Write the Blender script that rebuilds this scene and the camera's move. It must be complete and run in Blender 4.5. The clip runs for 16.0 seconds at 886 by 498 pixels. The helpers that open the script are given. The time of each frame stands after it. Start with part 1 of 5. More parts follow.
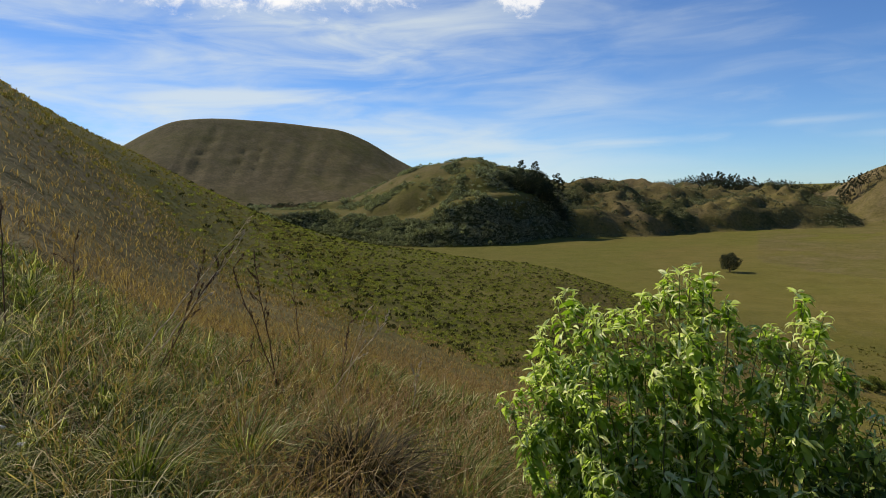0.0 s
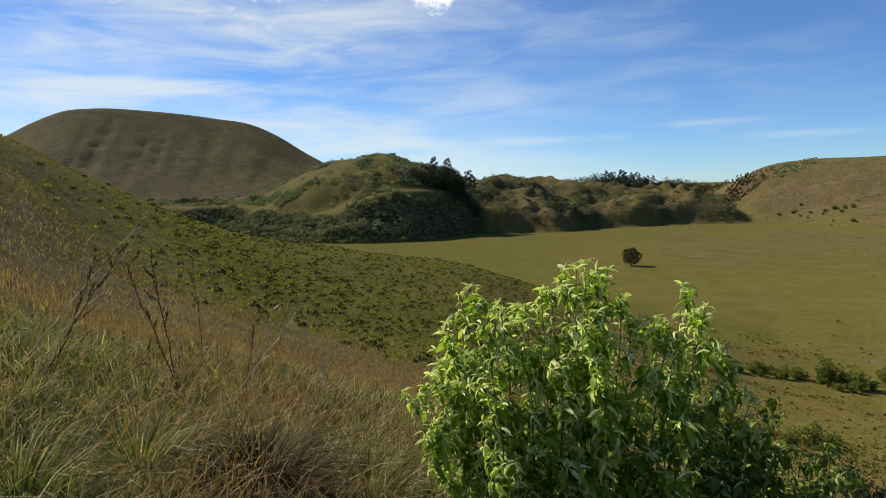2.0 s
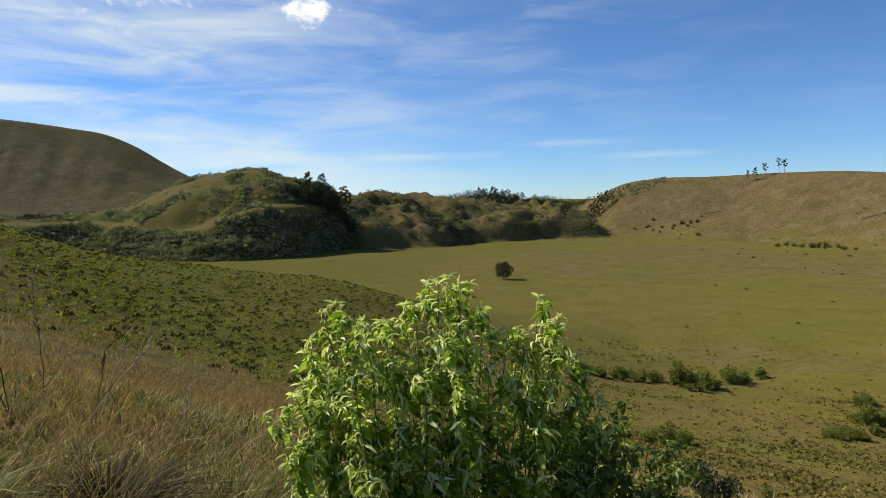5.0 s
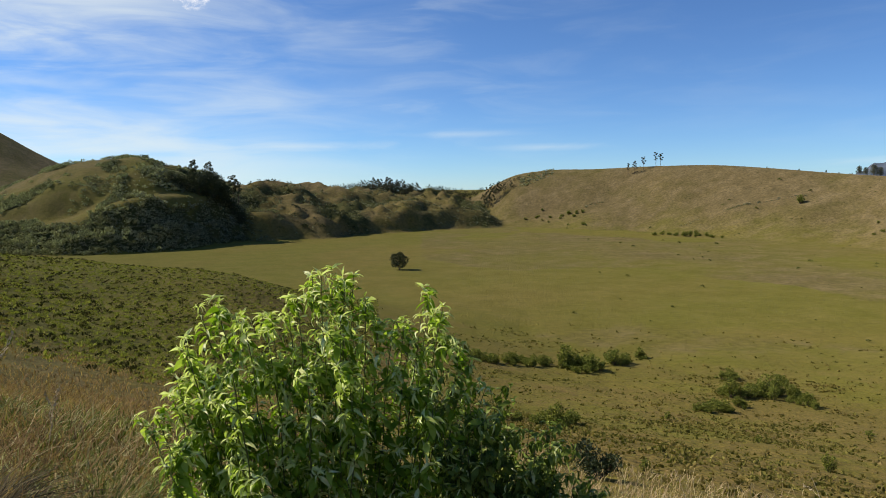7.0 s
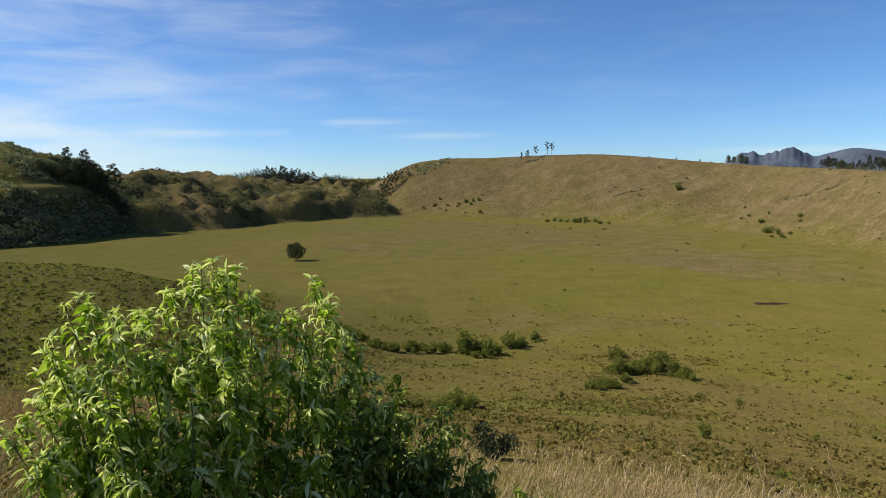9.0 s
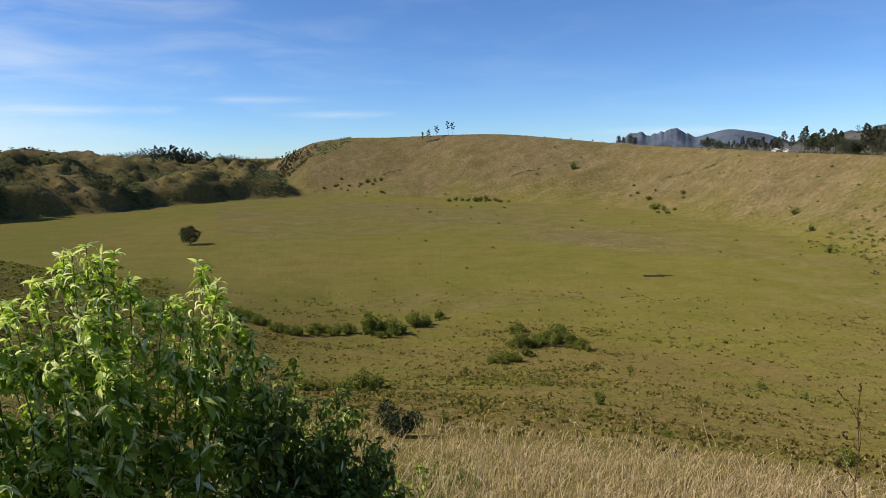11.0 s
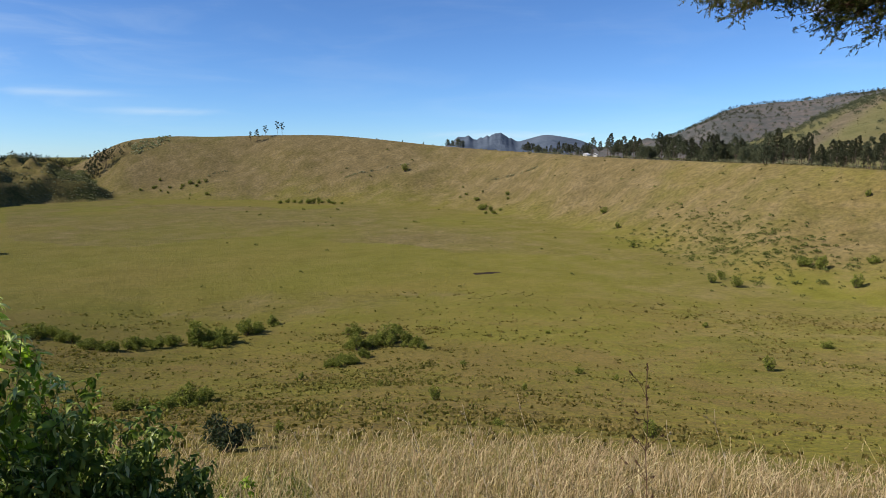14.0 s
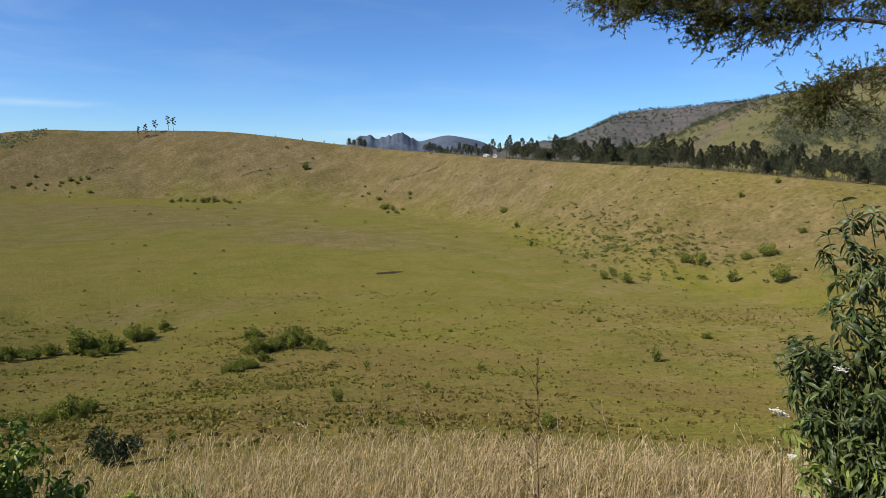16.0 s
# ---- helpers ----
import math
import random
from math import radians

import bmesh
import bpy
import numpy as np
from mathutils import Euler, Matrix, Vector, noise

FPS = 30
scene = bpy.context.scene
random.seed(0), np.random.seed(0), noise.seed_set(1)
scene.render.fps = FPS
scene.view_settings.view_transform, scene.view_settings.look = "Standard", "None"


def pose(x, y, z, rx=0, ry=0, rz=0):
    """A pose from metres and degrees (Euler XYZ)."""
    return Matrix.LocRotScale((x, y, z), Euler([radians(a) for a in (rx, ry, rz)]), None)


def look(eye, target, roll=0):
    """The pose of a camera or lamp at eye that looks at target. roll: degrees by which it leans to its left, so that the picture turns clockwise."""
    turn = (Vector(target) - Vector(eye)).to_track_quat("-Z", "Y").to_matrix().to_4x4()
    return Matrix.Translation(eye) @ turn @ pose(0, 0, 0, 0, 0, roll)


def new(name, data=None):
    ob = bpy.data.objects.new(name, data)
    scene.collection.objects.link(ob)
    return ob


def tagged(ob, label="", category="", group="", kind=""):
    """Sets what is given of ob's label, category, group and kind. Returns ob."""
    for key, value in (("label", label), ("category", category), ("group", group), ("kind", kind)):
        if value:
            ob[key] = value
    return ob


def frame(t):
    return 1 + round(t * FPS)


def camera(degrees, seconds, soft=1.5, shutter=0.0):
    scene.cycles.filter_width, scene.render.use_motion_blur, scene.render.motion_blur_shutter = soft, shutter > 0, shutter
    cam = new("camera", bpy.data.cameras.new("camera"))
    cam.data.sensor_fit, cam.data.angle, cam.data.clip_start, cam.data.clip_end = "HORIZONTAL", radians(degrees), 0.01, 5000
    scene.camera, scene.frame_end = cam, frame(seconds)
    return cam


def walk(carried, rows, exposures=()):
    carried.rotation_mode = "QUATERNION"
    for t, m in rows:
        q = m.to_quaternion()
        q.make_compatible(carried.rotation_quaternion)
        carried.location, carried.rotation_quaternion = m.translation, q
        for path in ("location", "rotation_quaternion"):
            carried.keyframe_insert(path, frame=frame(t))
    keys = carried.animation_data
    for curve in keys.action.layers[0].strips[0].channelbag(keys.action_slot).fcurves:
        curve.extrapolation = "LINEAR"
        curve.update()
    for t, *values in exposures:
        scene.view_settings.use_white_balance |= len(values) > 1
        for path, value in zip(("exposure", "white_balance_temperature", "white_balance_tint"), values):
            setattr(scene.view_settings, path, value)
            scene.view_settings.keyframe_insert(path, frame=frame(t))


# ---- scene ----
# Camera: a slow pan by hand from a grassy knoll, 45 m above the crater floor.
EYE_Z = 45.0
REACH = 0.35            # the phone is held out this far from the turning body
cam = camera(68.17, 16.0, soft=0.9)
TURNS = [               # seconds, bearing, tilt, roll in degrees
    (0.0, -33.85, -5.06, -1.51),
    (0.5, -31.94, -5.24, -1.56),
    (1.0, -30.20, -5.31, -1.56),
    (1.5, -28.11, -5.50, -1.35),
    (2.0, -26.23, -5.57, -1.13),
    (2.5, -24.58, -4.85, -0.73),
    (3.0, -22.13, -4.94, -0.89),
    (3.5, -20.08, -4.99, -0.54),
    (4.0, -18.24, -4.68, -0.43),
    (6.5, -9.27, -4.90, -0.96),
    (7.0, -6.22, -5.33, -0.59),
    (7.5, -4.50, -5.50, -0.75),
    (8.0, -2.02, -5.84, -0.48),
    (8.5, 0.65, -6.17, -0.49),
    (11.0, 11.16, -8.27, -0.77),
    (11.5, 14.94, -8.94, -0.12),
    (12.0, 16.89, -8.59, -0.10),
    (12.5, 19.15, -8.85, 0.08),
    (13.0, 21.90, -8.76, 0.11),
    (13.5, 23.63, -8.80, 0.18),
    (14.0, 25.68, -8.23, -0.09),
    (14.5, 27.65, -8.28, -0.19),
    (15.0, 29.69, -8.48, 0.30),
    (15.5, 31.76, -8.18, 0.46),
    (16.0, 34.27, -8.22, 0.72),
]


def standing(bearing, tilt, roll):
    a = radians(bearing)
    return pose(REACH * math.sin(a), REACH * math.cos(a), EYE_Z, 90 + tilt, 0, -bearing) @ pose(0, 0, 0, 0, 0, roll)


walk(cam, [(t, standing(b, p, r)) for t, b, p, r in TURNS], exposures=[(0, 0.25, 6750, 11), (2.5, 0.37, 6750, 11), (8, 0.39, 6700, 11), (12, 0.47, 6560, 13), (16, 0.46, 6320, 11)])

# ---------------------------------------------------------------- light
SUN_BEARING, SUN_HEIGHT = -82.0, 41.0
sun = new("sun", bpy.data.lights.new("sun", "SUN"))
sun.data.energy, sun.data.angle, sun.data.color = 5.0, radians(0.53), (1.0, 0.93, 0.82)
_b, _h = radians(SUN_BEARING), radians(SUN_HEIGHT)
SUN_WAY = Vector((math.sin(_b) * math.cos(_h), math.cos(_b) * math.cos(_h), math.sin(_h)))
sun.matrix_world = look(SUN_WAY * 100, (0, 0, 0))


class Nodes:
    """A short way to write node trees."""

    def __init__(self, tree):
        self.tree = tree
        tree.nodes.clear()

    def add(self, kind, **inputs):
        n = self.tree.nodes.new(kind)
        return self.fill(n, **inputs)

    def fill(self, n, **inputs):
        for k, v in inputs.items():
            self.put(n, k.replace("_", " "), v)
        return n

    def put(self, n, key, v):
        socket = n.inputs[int(key[1:]) if key[0] == "i" and key[1:].isdigit() else key]
        if isinstance(v, bpy.types.NodeSocket):
            self.tree.links.new(v, socket)
        else:
            socket.default_value = v

    def math(self, op, a, b=0.0, c=0.0, clamp=False):
        n = self.add("ShaderNodeMath", i0=a, i1=b, i2=c)
        n.operation, n.use_clamp = op, clamp
        return n.outputs[0]

    def vec(self, op, a, b=(0, 0, 0)):
        n = self.add("ShaderNodeVectorMath", i0=a, i1=b)
        n.operation = op
        return n.outputs[0]

    def noise(self, where, scale, detail=4.0, rough=0.55, distort=0.0):
        return self.add("ShaderNodeTexNoise", Vector=where, Scale=scale, Detail=detail,
                        Roughness=rough, Distortion=distort).outputs[0]

    def ramp(self, f, stops):
        n = self.add("ShaderNodeValToRGB", Fac=f)
        while len(n.color_ramp.elements) < len(stops):
            n.color_ramp.elements.new(0.5)
        for e, (p, c) in zip(n.color_ramp.elements, stops):
            e.position, e.color = p, (*c, 1) if len(c) == 3 else c
        return n.outputs[0]

    def step(self, f, lo, hi):
        n = self.add("ShaderNodeMapRange", Value=f, From_Min=lo, From_Max=hi)
        n.interpolation_type = "SMOOTHSTEP"
        return n.outputs[0]

    def mix(self, f, a, b, blend="MIX"):
        n = self.add("ShaderNodeMix")
        n.data_type, n.blend_type = "RGBA", blend
        self.put(n, "i0", f)
        self.put(n, "i6", a if isinstance(a, bpy.types.NodeSocket) else (*a, 1))
        self.put(n, "i7", b if isinstance(b, bpy.types.NodeSocket) else (*b, 1))
        return n.outputs[2]


world = bpy.data.worlds.new("sky")
scene.world = world
world.use_nodes = True
w = Nodes(world.node_tree)
sky = w.add("ShaderNodeTexSky")
sky.sky_type, sky.sun_disc = "NISHITA", False
sky.sun_elevation, sky.sun_rotation = radians(SUN_HEIGHT), radians(SUN_BEARING)
sky.altitude, sky.air_density, sky.dust_density, sky.ozone_density = 2200.0, 1.0, 0.0, 3.5
way = w.add("ShaderNodeTexCoord").outputs["Generated"]
sep = w.add("ShaderNodeSeparateXYZ", Vector=way)
bearing = w.math("MULTIPLY", w.math("ARCTAN2", sep.outputs[0], sep.outputs[1]), 57.2958)
height = w.math("MULTIPLY", w.math("ARCSINE", sep.outputs[2]), 57.2958)
# thin high clouds drawn out along the horizon; thicker to the west
flat = w.add("ShaderNodeCombineXYZ", X=w.math("MULTIPLY", bearing, 0.055), Y=w.math("MULTIPLY", height, 0.30), Z=0.0).outputs[0]
streak = w.noise(flat, 1.5, 7.0, 0.56, 0.55)
veil = w.noise(flat, 0.55, 5.0, 0.5, 0.3)
west = w.step(bearing, 15.0, -45.0)
low = w.math("MULTIPLY", w.step(height, -1.0, 2.5), w.step(height, 40.0, 14.0))
thin = w.math("MULTIPLY", w.step(w.math("ADD", streak, w.math("MULTIPLY", veil, 0.5)), 0.66, 1.02), low)
thin = w.math("MULTIPLY", thin, w.math("MULTIPLY_ADD", west, 0.46, 0.06))


def bank(b, h, wide, tall, soft, ragged, dense=1.0):
    """A cloud bank round bearing b and height h, with a torn edge."""
    dx = w.math("DIVIDE", w.math("SUBTRACT", bearing, b), wide)
    dy = w.math("DIVIDE", w.math("SUBTRACT", height, h), tall)
    d = w.math("SQRT", w.math("ADD", w.math("MULTIPLY", dx, dx), w.math("MULTIPLY", dy, dy)))
    d = w.math("ADD", d, w.math("MULTIPLY", w.math("SUBTRACT", streak if ragged < 1 else puff, 0.5), -2.2 if ragged < 1 else -2.6 * ragged))
    return w.math("MULTIPLY", w.step(d, 1.0, 1.0 - soft), dense)


round_way = w.add("ShaderNodeCombineXYZ", X=w.math("MULTIPLY", bearing, 0.16), Y=w.math("MULTIPLY", height, 0.22), Z=3.7).outputs[0]
puff = w.noise(round_way, 3.0, 8.0, 0.66, 0.3)
banks = [bank(-52, 8.2, 22, 1.5, 1.1, 0.5, 0.85), bank(-44, 12.5, 20, 4.2, 1.3, 0.5), bank(-19, 3.6, 14, 0.9, 1.3, 0.5, 0.7),
         bank(-14, 11.6, 16, 0.6, 1.6, 0.9, 0.3), bank(-26, 9.2, 10, 0.9, 1.5, 0.9, 0.45), bank(30, 1.6, 10, 0.6, 1.4, 0.9, 0.7), bank(3, 3.4, 8, 0.5, 1.6, 0.9, 0.5),
         bank(-38, 8.0, 12, 1.3, 1.5, 0.9, 0.6), bank(-5, 4.6, 10, 0.5, 1.6, 0.9, 0.4)]
soft = banks[0]
for k in banks[1:]:
    soft = w.math("MAXIMUM", soft, k)
soft = w.math("MULTIPLY", soft, 0.88)
heaps = w.math("MAXIMUM", bank(-26.6, 15.6, 2.1, 1.9, 0.9, 1.7, 0.9), bank(-50, 17.2, 17, 2.9, 0.8, 1.0))
heaps = w.math("MAXIMUM", heaps, w.math("MULTIPLY", bank(54.8, 10.6, 1.2, 0.8, 1.2, 1.0), 0.45))
haze = w.math("MULTIPLY", w.math("MULTIPLY", w.step(bearing, 0.0, -40.0), w.step(height, 34.0, 10.0)), w.math("MULTIPLY", w.step(w.math("ADD", streak, veil), 0.72, 1.36), 0.85))
cover = w.math("MAXIMUM", w.math("MAXIMUM", thin, soft), haze, clamp=True)
tint = w.mix(1.0, sky.outputs[0], (0.675, 0.945, 1.25), "MULTIPLY")
bright = w.mix(cover, tint, (7.6, 8.5, 8.6))
bright = w.mix(heaps, bright, (10.2, 10.4, 10.6))
w.add("ShaderNodeOutputWorld", Surface=w.add("ShaderNodeBackground", Color=bright, Strength=0.08).outputs[0])


# ---------------------------------------------------------------- materials
def surface(name, build, rough=0.9, spec=0.2, velvet=0.0):
    m = bpy.data.materials.new(name)
    m.use_nodes = True
    n = Nodes(m.node_tree)
    col, normal, extra = build(n)
    b = n.add("ShaderNodeBsdfPrincipled", Base_Color=col if isinstance(col, bpy.types.NodeSocket) else (*col, 1), Roughness=rough)
    n.put(b, "Diffuse Roughness", velvet)
    n.put(b, "Specular IOR Level", spec)
    if normal is not None:
        n.put(b, "Normal", normal)
    out = b.outputs[0]
    if extra:
        out = extra(n, b, col)
    n.add("ShaderNodeOutputMaterial", Surface=out)
    return m


def ground_look(n):
    at = n.add("ShaderNodeTexCoord").outputs["Object"]
    attr = n.add("ShaderNodeVertexColor")
    attr.layer_name = "cover"
    part3 = n.add("ShaderNodeSeparateColor", Color=attr.outputs[0])
    dry, scrub, lush = part3.outputs[0], part3.outputs[1], part3.outputs[2]
    large = n.noise(at, 0.010, 5, 0.6, 0.4)
    mid = n.noise(at, 0.07, 5, 0.62, 0.3)
    fine = n.noise(at, 0.9, 5, 0.7)
    tiny = n.noise(at, 11.0, 4, 0.7)
    green = n.ramp(mid, [(0.25, (0.110, 0.106, 0.018)), (0.5, (0.136, 0.127, 0.024)), (0.8, (0.168, 0.148, 0.036))])
    sweep = n.noise(at, 0.0045, 4, 0.6, 0.8)
    green = n.mix(n.math("MULTIPLY", n.step(sweep, 0.42, 0.68), 0.65), green, n.ramp(mid, [(0.3, (0.150, 0.116, 0.030)), (0.7, (0.196, 0.150, 0.044))]))
    straw = n.ramp(mid, [(0.2, (0.084, 0.068, 0.033)), (0.5, (0.142, 0.110, 0.051)), (0.8, (0.206, 0.160, 0.084))])
    bush = n.ramp(fine, [(0.25, (0.034, 0.040, 0.014)), (0.6, (0.068, 0.072, 0.024)), (0.85, (0.118, 0.110, 0.042))])
    dryness = n.step(n.math("ADD", dry, n.math("MULTIPLY", n.math("SUBTRACT", n.math("ADD", large, mid), 1.0), 0.55)), 0.15, 0.85)
    c = n.mix(dryness, green, straw)
    # worn brown turf between the tufts
    patch = n.noise(at, 0.028, 4, 0.6, 0.5)
    worn = n.math("MULTIPLY", n.step(n.math("ADD", n.math("MULTIPLY", patch, 0.9), n.math("MULTIPLY", n.math("ADD", mid, fine), 0.45)), 0.78, 0.98), n.math("MULTIPLY_ADD", lush, 0.60, 0.10))
    c = n.mix(worn, c, n.ramp(fine, [(0.3, (0.086, 0.063, 0.022)), (0.7, (0.194, 0.136, 0.048))]))
    c = n.mix(n.step(n.math("ADD", scrub, n.math("MULTIPLY", n.math("SUBTRACT", mid, 0.5), 1.4)), 0.35, 0.75), c, bush)
    far_off = n.add("ShaderNodeVectorMath", i0=at, i1=(0, 0, 43.4))
    far_off.operation = "DISTANCE"
    c = n.mix(n.math("MULTIPLY", n.step(far_off.outputs["Value"], 12.0, 5.0), 0.92), c, n.ramp(tiny, [(0.3, (0.055, 0.045, 0.018)), (0.7, (0.150, 0.114, 0.052))]))
    speck = n.noise(at, 2.4, 3, 0.7)
    c = n.mix(n.math("MULTIPLY", lush, 0.75), c, n.ramp(speck, [(0.34, (0.55, 0.58, 0.55)), (0.5, (1.05, 1.05, 1.05)), (0.66, (1.70, 1.50, 1.38))]), "MULTIPLY")
    # far eastern slopes: bluish aerial haze painted into the ground colour
    haze_tint = n.ramp(n.math("MULTIPLY_ADD", n.math("SUBTRACT", n.math("ADD", large, mid), 1.0), 0.9, 0.5), [(0.25, (0.040, 0.050, 0.060)), (0.5, (0.070, 0.072, 0.082)), (0.75, (0.122, 0.104, 0.100))])
    c = n.mix(attr.outputs[1], c, haze_tint)
    tuft = n.step(fine, 0.50, 0.63)
    c = n.mix(n.math("MULTIPLY", tuft, n.math("MULTIPLY_ADD", lush, 0.50, 0.06)), c, n.ramp(mid, [(0.4, (0.072, 0.070, 0.020)), (0.6, (0.104, 0.074, 0.032))]))
    grain = n.noise(at, 0.42, 4, 0.72)
    c = n.mix(n.math("MULTIPLY_ADD", n.step(dry, 0.25, 0.6), 0.45, 0.25), c, n.ramp(grain, [(0.32, (0.50, 0.52, 0.50)), (0.5, (1.0, 1.0, 1.0)), (0.66, (1.40, 1.34, 1.28))]), "MULTIPLY")
    c = n.mix(0.55, c, n.ramp(tiny, [(0.3, (0.62, 0.62, 0.60)), (0.7, (1.25, 1.25, 1.25))]), "MULTIPLY")
    rise = n.math("ADD", n.math("MULTIPLY", fine, 0.5), n.math("MULTIPLY", tiny, 0.06))
    bump = n.add("ShaderNodeBump", Strength=0.8, Distance=0.8, Height=n.math("ADD", rise, n.math("MULTIPLY", grain, 0.9)))
    return c, bump.outputs[0], None


GROUND = surface("grassland", ground_look, 0.95, 0.05, 0.5)

# ---------------------------------------------------------------- ground


def lattice(ix, iy, seed):
    h = (ix.astype(np.int64) * 374761393 + iy.astype(np.int64) * 668265263 + seed * 974711) & 0xFFFFFFFF
    h = ((h ^ (h >> 13)) * 1274126177) & 0xFFFFFFFF
    return ((h ^ (h >> 16)) & 0xFFFF) / 65535.0


def value_noise(x, y, seed=0):
    ix, iy = np.floor(x), np.floor(y)
    fx, fy = x - ix, y - iy
    ux, uy = fx * fx * fx * (fx * (fx * 6 - 15) + 10), fy * fy * fy * (fy * (fy * 6 - 15) + 10)
    a, b = lattice(ix, iy, seed), lattice(ix + 1, iy, seed)
    c, d = lattice(ix, iy + 1, seed), lattice(ix + 1, iy + 1, seed)
    return (a * (1 - ux) + b * ux) * (1 - uy) + (c * (1 - ux) + d * ux) * uy


def fbm(x, y, size, octaves=4, seed=0, ridged=False):
    """Noise between -1 and 1 with the given largest feature size in metres."""
    total, amp, norm = 0.0, 1.0, 0.0
    for k in range(octaves):
        ca, sa = math.cos(0.7 * k + seed), math.sin(0.7 * k + seed)
        v = value_noise((x * ca - y * sa) / size + 17.3 * k, (x * sa + y * ca) / size - 9.1 * k, seed + k) * 2 - 1
        total, norm, amp, size = total + amp * ((1 - 2 * np.abs(v)) if ridged else v), norm + amp, amp * 0.5, size * 0.5
    return total / norm


def along(x, xs, ys):
    """A smooth curve through the knots (xs, ys)."""
    xs, ys = np.asarray(xs, float), np.asarray(ys, float)
    m = np.gradient(ys, xs)
    x = np.clip(x, xs[0], xs[-1])
    i = np.clip(np.searchsorted(xs, x) - 1, 0, len(xs) - 2)
    h = xs[i + 1] - xs[i]
    t = (x - xs[i]) / h
    return ((1 + 2 * t) * (1 - t) ** 2 * ys[i] + t * (1 - t) ** 2 * h * m[i]
            + t * t * (3 - 2 * t) * ys[i + 1] + t * t * (t - 1) * h * m[i + 1])


def ease(x, lo, hi):
    t = np.clip((x - lo) / (hi - lo), 0, 1)
    return t * t * (3 - 2 * t)


def tan_deg(a):
    return np.tan(np.radians(a))


# The knoll and its spur: heights along eleven bearings, at seven distances.
KNOLL_R = np.array([0.0, 8, 25, 60, 110, 190, 270])
KNOLL = {
    -180: (43.4, 44.0, 46.0, 52.0, 60.0, 62.0, 60.0),
    -110: (43.4, 43.9, 45.5, 50.0, 55.0, 52.0, 46.0),
    -67: (43.4, 43.8, 45.6, 54.2, 58.0, 48.0, 36.0),
    -59: (43.4, 43.3, 42.6, 46.4, 52.0, 44.0, 32.0),
    -54: (43.4, 43.0, 41.0, 41.2, 46.3, 42.0, 30.0),
    -43: (43.4, 42.6, 39.2, 35.5, 34.8, 31.8, 18.0),
    -33: (43.4, 42.1, 37.5, 31.0, 27.0, 25.9, 9.0),
    -23: (43.4, 41.6, 36.3, 27.5, 21.5, 20.3, 3.0),
    -16: (43.4, 41.0, 35.8, 26.0, 17.5, 12.6, 0.2),
    0: (43.4, 40.8, 34.8, 23.5, 10.5, 1.6, 0.0),
    30: (43.4, 40.7, 34.0, 22.0, 9.0, 1.0, 0.0),
    58: (43.4, 40.9, 34.5, 22.5, 10.0, 2.0, 0.0),
    90: (43.4, 42.0, 38.0, 30.0, 22.0, 16.0, 14.0),
    180: (43.4, 44.0, 46.0, 52.0, 60.0, 62.0, 60.0),
}
_knoll_az = np.array(sorted(KNOLL), float)
_knoll_z = np.array([KNOLL[int(a)] for a in _knoll_az])


def knoll_height(az, r):
    cols = np.array([along(az, _knoll_az, _knoll_z[:, k]) for k in range(len(KNOLL_R))])
    slopes = np.gradient(cols, KNOLL_R, axis=0)
    rr = np.clip(r, 0, KNOLL_R[-1])
    i = np.clip(np.searchsorted(KNOLL_R, rr) - 1, 0, len(KNOLL_R) - 2)
    j = np.arange(len(rr))
    h = KNOLL_R[i + 1] - KNOLL_R[i]
    t = (rr - KNOLL_R[i]) / h
    z = ((1 + 2 * t) * (1 - t) ** 2 * cols[i, j] + t * (1 - t) ** 2 * h * slopes[i, j]
         + t * t * (3 - 2 * t) * cols[i + 1, j] + t * t * (t - 1) * h * slopes[i + 1, j])
    return z - np.maximum(r - KNOLL_R[-1], 0) * 0.30


